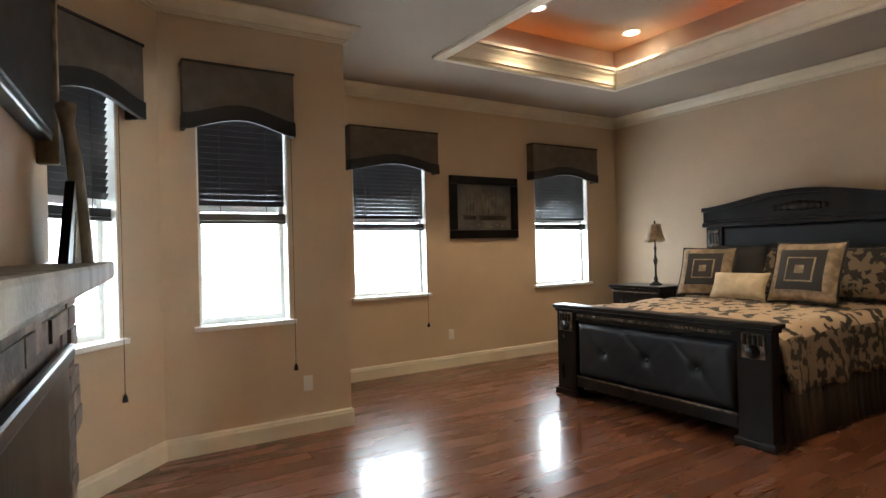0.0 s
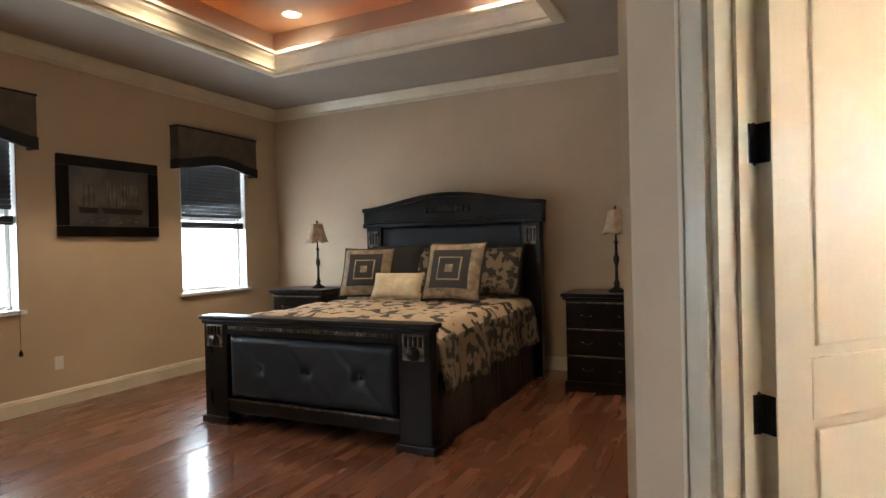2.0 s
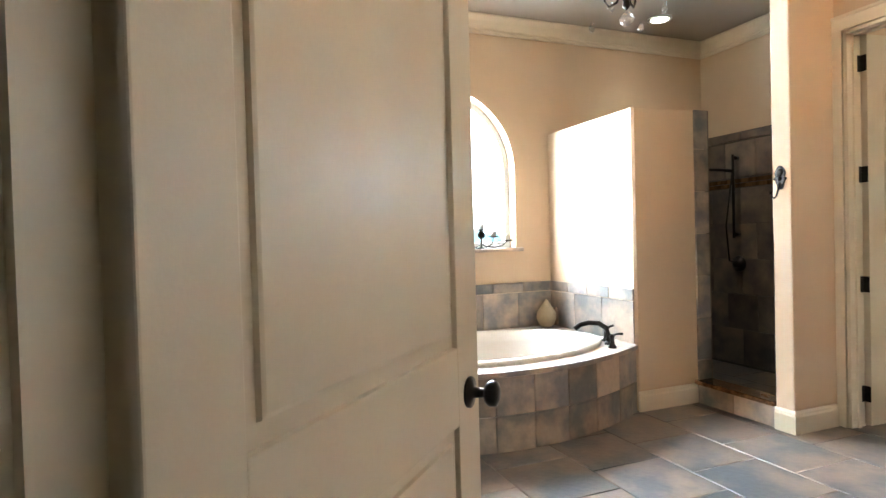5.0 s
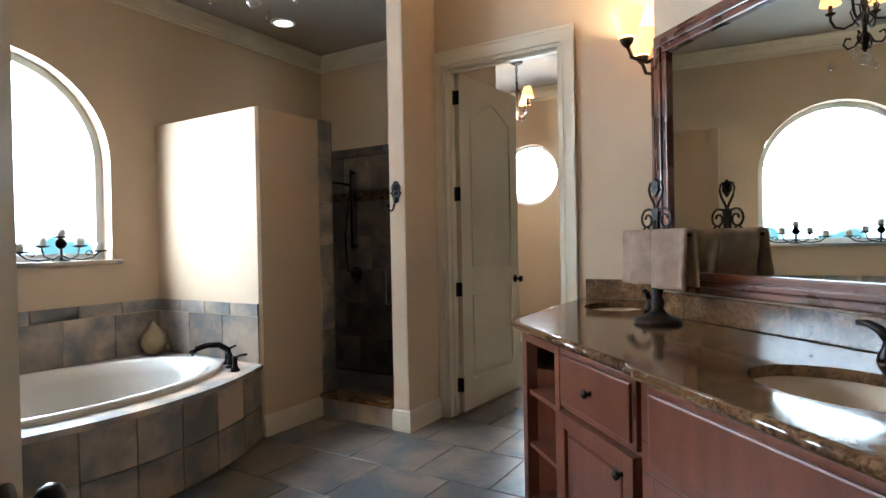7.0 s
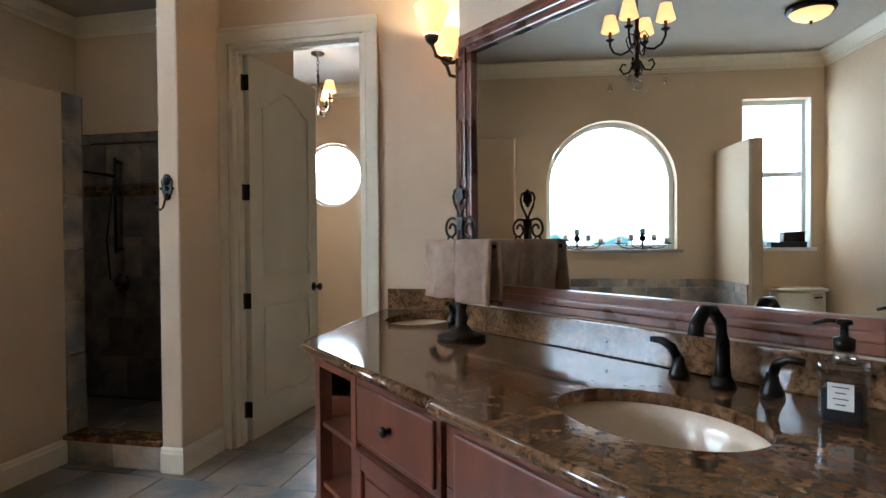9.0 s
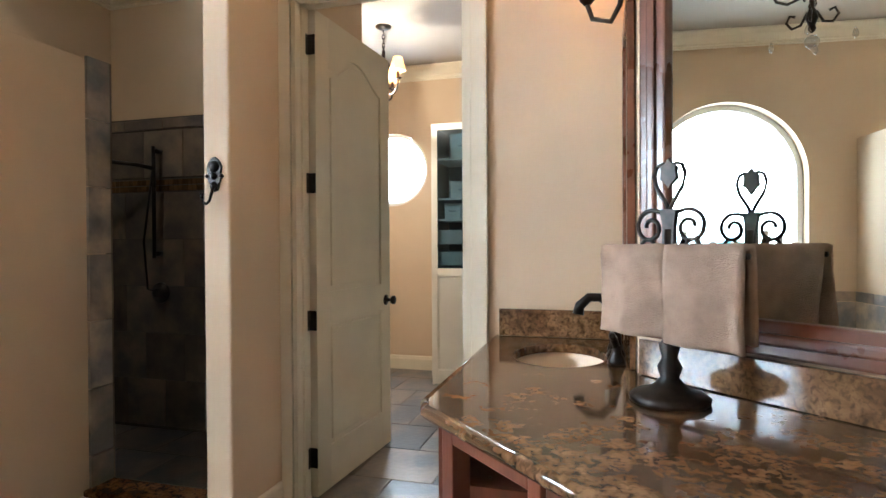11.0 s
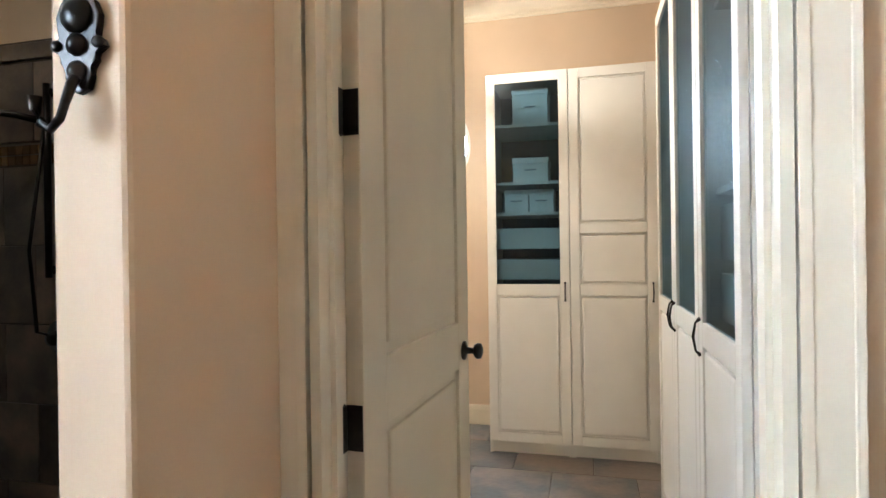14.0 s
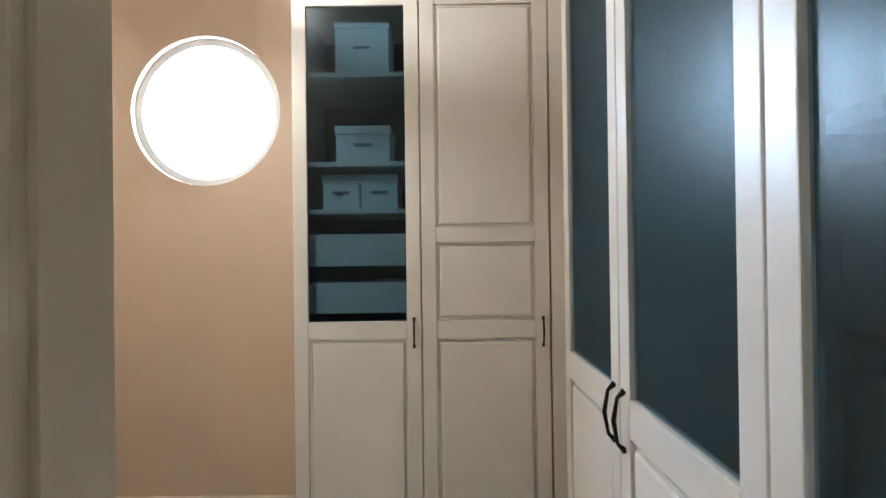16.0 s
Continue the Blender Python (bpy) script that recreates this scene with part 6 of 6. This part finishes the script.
chandelier("closet_chandelier", "three-light bronze chandelier with lit fabric shades", (4.78, -5.4), CLOSET_CEIL, 3, False, 0.02)
chandelier("bath_chandelier", "dark iron chandelier with lit shades and crystal drops", (4.4, -1.75), BATH_CEIL, 4, True, 0.14, 0.15)
fl = thing("flush_ceiling_light", "bronze flush ceiling light with a lit glass bowl", "ceiling light", pose(5.17, -0.26, BATH_CEIL))
part("rim", lathe(B(), [(0.17, 0), (0.18, -0.03), (0.165, -0.055), (0.14, -0.05)], (0, 0, 0), 24), M_IRON, fl)
part("bowl", lathe(B(), [(0.15, -0.05), (0.13, -0.08), (0.08, -0.105), (0.01, -0.115)], (0, 0, 0), 24), M_SHADE, fl)
part("finial", lathe(B(), [(0.012, -0.115), (0.014, -0.125), (0.003, -0.145)], (0, 0, 0), 10), M_IRON, fl)


# ---- closet cabinets ----
def wardrobe_door(parent, m, w, z0, z1, glazed, handle_side):
    """A white framed door; local x across, face at local y 0 and the room at local -y."""
    t, f = 0.022, 0.058
    d = part("door", box(B(), 0.002, f, 0, t, z0, z1, m, 0.003), M_WHITE, parent)
    part("stile", box(B(), w - f, w - 0.002, 0, t, z0, z1, m, 0.003), M_WHITE, d)
    mid = 1.02
    rails = [(z0, z0 + f), (mid - 0.035, mid + 0.035), (z1 - f, z1)]
    if not glazed:
        rails.append((1.36, 1.42))
    rails.sort()
    for a, b in rails:
        part("rail", box(B(), f, w - f, 0, t, a, b, m, 0.003), M_WHITE, d)
    for (a0, a1), (b0, b1) in zip(rails, rails[1:]):
        if glazed and a0 > 0.5:
            p = part("glass_pane", box(B(), f - 0.004, w - f + 0.004, 0.010, 0.014, a1 - 0.004, b0 + 0.004, m), M_CABGLASS, d, "smoky grey-blue glass")
        else:
            part("panel_back", box(B(), f - 0.002, w - f + 0.002, 0.012, 0.018, a1 - 0.002, b0 + 0.002, m), M_WHITE, d)
            part("raised_panel", box(B(), f + 0.012, w - f - 0.012, 0.0015, 0.013, a1 + 0.012, b0 - 0.012, m, 0.010), M_WHITE, d)
    if handle_side:
        hx = w - 0.03 if handle_side > 0 else 0.03
        part("handle", tube(B(), [tuple(m @ Vector(p)) for p in ((hx, 0.0, 0.955), (hx, -0.014, 0.968), (hx, -0.021, 1.01), (hx, -0.014, 1.052), (hx, 0.0, 1.065))], [0.007, 0.0035, 0.0045, 0.0035, 0.007], 8), M_BRONZE, d, "dark bow handle")
    return d


def carcass(parent, m, w, depth, shelves, inner):
    h = 2.36
    for a, b, c, d, e, g in ((0, 0.018, 0.024, depth, 0.0, h), (w - 0.018, w, 0.024, depth, 0.0, h), (0.018, w - 0.018, 0.024, depth, h - 0.018, h), (0.018, w - 0.018, 0.04, depth, 0.0, 0.075)):
        part("carcass_panel", box(B(), a, b, c, d, e, g, m), M_WHITE, parent)
    part("carcass_back", box(B(), 0.018, w - 0.018, depth - 0.012, depth, 0.075, h - 0.018, m), inner, parent)
    for z in shelves:
        part("shelf", box(B(), 0.019, w - 0.019, 0.05, depth - 0.013, z - 0.018, z, m), M_WHITE, parent)


M_BACK = material("grey_cabinet_back", (0.30, 0.32, 0.34), 0.6, vary=0.05)
M_BOXW = material("white_storage_box", (0.80, 0.79, 0.75), 0.6, vary=0.04)
m1 = pose(4.56, -5.98, 0, 0, 0, 180)
c1 = thing("glazed_wardrobe", "white wardrobe cabinet with a glazed door and shelves of boxes", "wardrobe", None, "wardrobes")
carcass(c1, m1, 0.503, 0.56, (2.05, 1.69, 1.50), M_BACK)
wardrobe_door(c1, m1, 0.503, 0.08, 2.355, True, 1)
for z0, z1 in ((1.27, 1.40), (1.08, 1.205)):
    part("inner_drawer", box(B(), 0.022, 0.48, 0.06, 0.50, z0, z1, m1, 0.004), M_BOXW, c1)
c2 = thing("panelled_wardrobe", "white wardrobe cabinet with a three-panel door", "wardrobe", None, "wardrobes")
m2 = pose(4.056, -5.98, 0, 0, 0, 180)
carcass(c2, m2, 0.503, 0.56, (1.5,), M_WHITE)
wardrobe_door(c2, m2, 0.503, 0.08, 2.355, False, 1)


def storage_box(m, u0, u1, z0, z1):
    b = thing("storage_box", "white lidded storage box with a small label holder", "storage box", None, "storage boxes")
    part("body", box(B(), u0, u1, 0.10, 0.34, z0, z1 - 0.03, m, 0.003), M_BOXW, b)
    part("lid", box(B(), u0 - 0.004, u1 + 0.004, 0.096, 0.344, z1 - 0.035, z1, m, 0.003), M_BOXW, b)
    part("label_holder", box(B(), (u0 + u1) / 2 - 0.035, (u0 + u1) / 2 + 0.035, 0.094, 0.098, (z0 + z1) / 2 - 0.004, (z0 + z1) / 2 + 0.004, m), M_BACK, b)


storage_box(m1, 0.155, 0.375, 2.052, 2.28)
storage_box(m1, 0.155, 0.375, 1.692, 1.845)
storage_box(m1, 0.10, 0.248, 1.502, 1.645)
storage_box(m1, 0.256, 0.405, 1.502, 1.645)

for i, (y, hs) in enumerate(((-5.32, 1), (-4.817, -1), (-4.314, -1))):
    w = thing("side_wardrobe", "white wardrobe cabinet with a tall smoky glass door", "wardrobe", None, "wardrobes")
    ms = pose(3.63, y, 0, 0, 0, 90)
    carcass(w, ms, 0.502, 0.57, (2.0, 1.45) if i == 2 else (), M_BACK)
    wardrobe_door(w, ms, 0.502, 0.08, 2.355, True, hs)
    for z0, z1 in ((1.24, 1.40), (1.06, 1.20)) if i == 2 else ():
        part("inner_drawer", box(B(), 0.022, 0.48, 0.06, 0.50, z0, z1, ms, 0.004), M_BOXW, w)
fi = thing("corner_filler", "plain white filler panel between the wardrobes", "panel")
part("panel", box(B(), 3.06, 3.548, -6.0, -5.985, 0.0, 2.36, None, 0.002), M_WHITE, fi)


# ---- floor and wall pieces ----
def mesh_of(name, bm, mat):
    me = bpy.data.meshes.new(name)
    bm.to_mesh(me)
    bm.free()
    me.materials.append(mat)
    return me


def piece(name, me, parent, m):
    ob = new(name, me)
    ob.parent = parent
    ob.matrix_world = m
    return ob


def inside(x, y, poly):
    hit = False
    for (x0, y0), (x1, y1) in zip(poly, poly[1:] + poly[:1]):
        if (y0 > y) != (y1 > y) and x < (x1 - x0) * (y - y0) / (y1 - y0) + x0:
            hit = not hit
    return hit


def chip(w, d, h, bev):
    """A slab with chamfered top edges, centred, its top at z 0."""
    bm = B()
    lo = [bm.verts.new((sx * w / 2, sy * d / 2, -h)) for sx, sy in ((-1, -1), (1, -1), (1, 1), (-1, 1))]
    md = [bm.verts.new((sx * w / 2, sy * d / 2, -bev)) for sx, sy in ((-1, -1), (1, -1), (1, 1), (-1, 1))]
    hi = [bm.verts.new((sx * (w / 2 - bev), sy * (d / 2 - bev), 0)) for sx, sy in ((-1, -1), (1, -1), (1, 1), (-1, 1))]
    for a, b in ((lo, md), (md, hi)):
        for i in range(4):
            bm.faces.new((a[i], a[(i + 1) % 4], b[(i + 1) % 4], b[i]))
    bm.faces.new(hi)
    return bm


fl_bed, fl_bath = bpy.data.objects["floor_bedroom"], bpy.data.objects["floor_bath"]
rng = random.Random(11)
PW = 0.152
plank_meshes = {L: mesh_of("plank", chip(L - 0.0015, PW - 0.0015, 0.012, 0.0012), M_PLANK) for L in (0.9, 1.2, 1.5, 1.8)}
far = B()
count = 0
y, row = -1.45, 0
while y < 5.7:
    x = -0.1 + rng.uniform(-1.2, 0)
    while x < 7.0:
        L = rng.choice((0.9, 1.2, 1.5, 1.8))
        cx, cy = x + L / 2, y + PW / 2
        x += L
        bed_side = [inside(px, cy, [(-0.1, -1.7), (1.0, -1.7), (2.86, 0.16), (2.95, 0.25), (2.95, 0.56), (7.1, 0.56), (7.1, 5.9), (-0.1, 5.9)]) for px in (cx - L / 2, cx, cx + L / 2)]
        if not any(bed_side):
            continue
        if not all(bed_side) and cy < 0.7 and cx > 1.5:
            L2 = 0.9
            continue
        if 1.0 < cy < 5.6 and count < 300:
            piece("plank", plank_meshes[L], fl_bed, pose(cx, cy, rng.uniform(-0.0006, 0.0006), rng.uniform(-0.06, 0.06)))
            count += 1
        else:
            bm2 = chip(L - 0.0015, PW - 0.0015, 0.012, 0.0012)
            vs = [far.verts.new((v.co.x + cx, v.co.y + cy, v.co.z)) for v in bm2.verts]
            bm2.verts.index_update()
            for f in bm2.faces:
                far.faces.new([vs[v.index] for v in f.verts])
            bm2.free()
    y += PW
p = part("planks_rest", far, M_PLANK, fl_bed)
p["kind"] = "stuff"

TS = 0.456
tile_mesh = mesh_of("floor_tile", chip(TS - 0.0045, TS - 0.0045, 0.014, 0.003), M_SLATE)
BATH_FLOOR = [(1.0, -1.5), (2.86, 0.36), (2.9, 0.6), (6.5, 0.6), (6.5, -6.6), (2.6, -6.6), (2.6, -2.7)]
for i in range(-2, 12):
    for j in range(-15, 3):
        cx, cy = 1.2 + i * TS + (TS / 2 if j % 2 else 0), -0.05 + j * TS
        if inside(cx, cy, BATH_FLOOR):
            piece("floor_tile", tile_mesh, fl_bath, pose(cx, cy, rng.uniform(-0.001, 0.0), 0, 0, 90 * rng.randrange(4)))
part("threshold", box(B(), 0.325, 1.205, -0.12, -0.02, -0.005, 0.006, frame_matrix(*P_ENTRY), 0.003), M_PLANK, fl_bed)

# shower wall tiles
W_T, H_T = 0.325, 0.325
sh_mesh = mesh_of("shower_tile", chip(W_T - 0.004, H_T - 0.004, 0.010, 0.002), M_SHOWER)
top_mesh = mesh_of("shower_border_tile", chip(W_T - 0.004, 0.076, 0.012, 0.003), M_SHOWER)
mo_mesh = mesh_of("mosaic_tile", chip(0.034, 0.034, 0.010, 0.002), M_MOSAIC)
for name, p0, p1, mosaic in (("shower_tile_back", (4.68, -4.32), (6.43, -4.32), True), ("shower_tile_east", (6.43, -4.32), (6.43, -2.67), False), ("shower_tile_west", (4.68, -3.11), (4.68, -4.32), False), ("shower_tile_north", (6.43, -2.67), (5.45, -2.67), False)):
    L = math.dist(p0, p1)
    holder = tagged(new(name), "dark brown slate tile wall in the shower", "tile wall", kind="structure")
    fm2 = frame_matrix(p0, p1)
    bm = box(B(), 0.0, L, 0.001, 0.006, 0.0, 2.16, fm2)
    part("grout_bed", bm, M_GROUT, holder)
    n = math.ceil(L / W_T)
    for r in range(6):
        z = 0.02 + r * H_T + (0.10 if r >= 5 else 0.0)
        for k in range(n + (r % 2)):
            u0 = k * W_T - (W_T / 2 if r % 2 else 0)
            u1 = min(u0 + W_T, L)
            u0 = max(u0, 0)
            if u1 - u0 < 0.05:
                continue
            mtx = fm2 @ pose((u0 + u1) / 2, 0.014, z + H_T / 2, -90) @ Matrix.Diagonal(((u1 - u0) / W_T, 1, 1, 1))
            piece("tile", sh_mesh, holder, mtx)
    for k in range(n):
        u0, u1 = k * W_T, min((k + 1) * W_T, L)
        if u1 - u0 > 0.05:
            piece("border_tile", top_mesh, holder, fm2 @ pose((u0 + u1) / 2, 0.017, 2.115, -90) @ Matrix.Diagonal(((u1 - u0) / W_T, 0.9, 1, 1)))
    if mosaic:
        bm = B()
        for k in range(int(L / 0.038)):
            for q in range(2):
                box(bm, k * 0.038 + 0.002, k * 0.038 + 0.036, 0.004, 0.015, 1.652 + q * 0.042, 1.688 + q * 0.042, fm2)
        ob = part("mosaic_band", bm, M_MOSAIC, holder, "amber mosaic band")
        ob["kind"] = "stuff"
# tiled end of the half wall at the shower mouth
jb = tagged(new("shower_jamb_tiles"), "slate tile strip at the end of the shower wall", "tile strip", kind="structure")
for r in range(7):
    z0, z1 = r * 0.31 + 0.002, min((r + 1) * 0.31 - 0.003, 2.145)
    part("tile", box(B(), 5.315, 5.332, -3.222, -3.10, z0, z1), M_SLATE_W, jb)
    part("end_tile", box(B(), 5.317, 5.46, -3.234, -3.2235, z0, z1), M_SHOWER, jb)
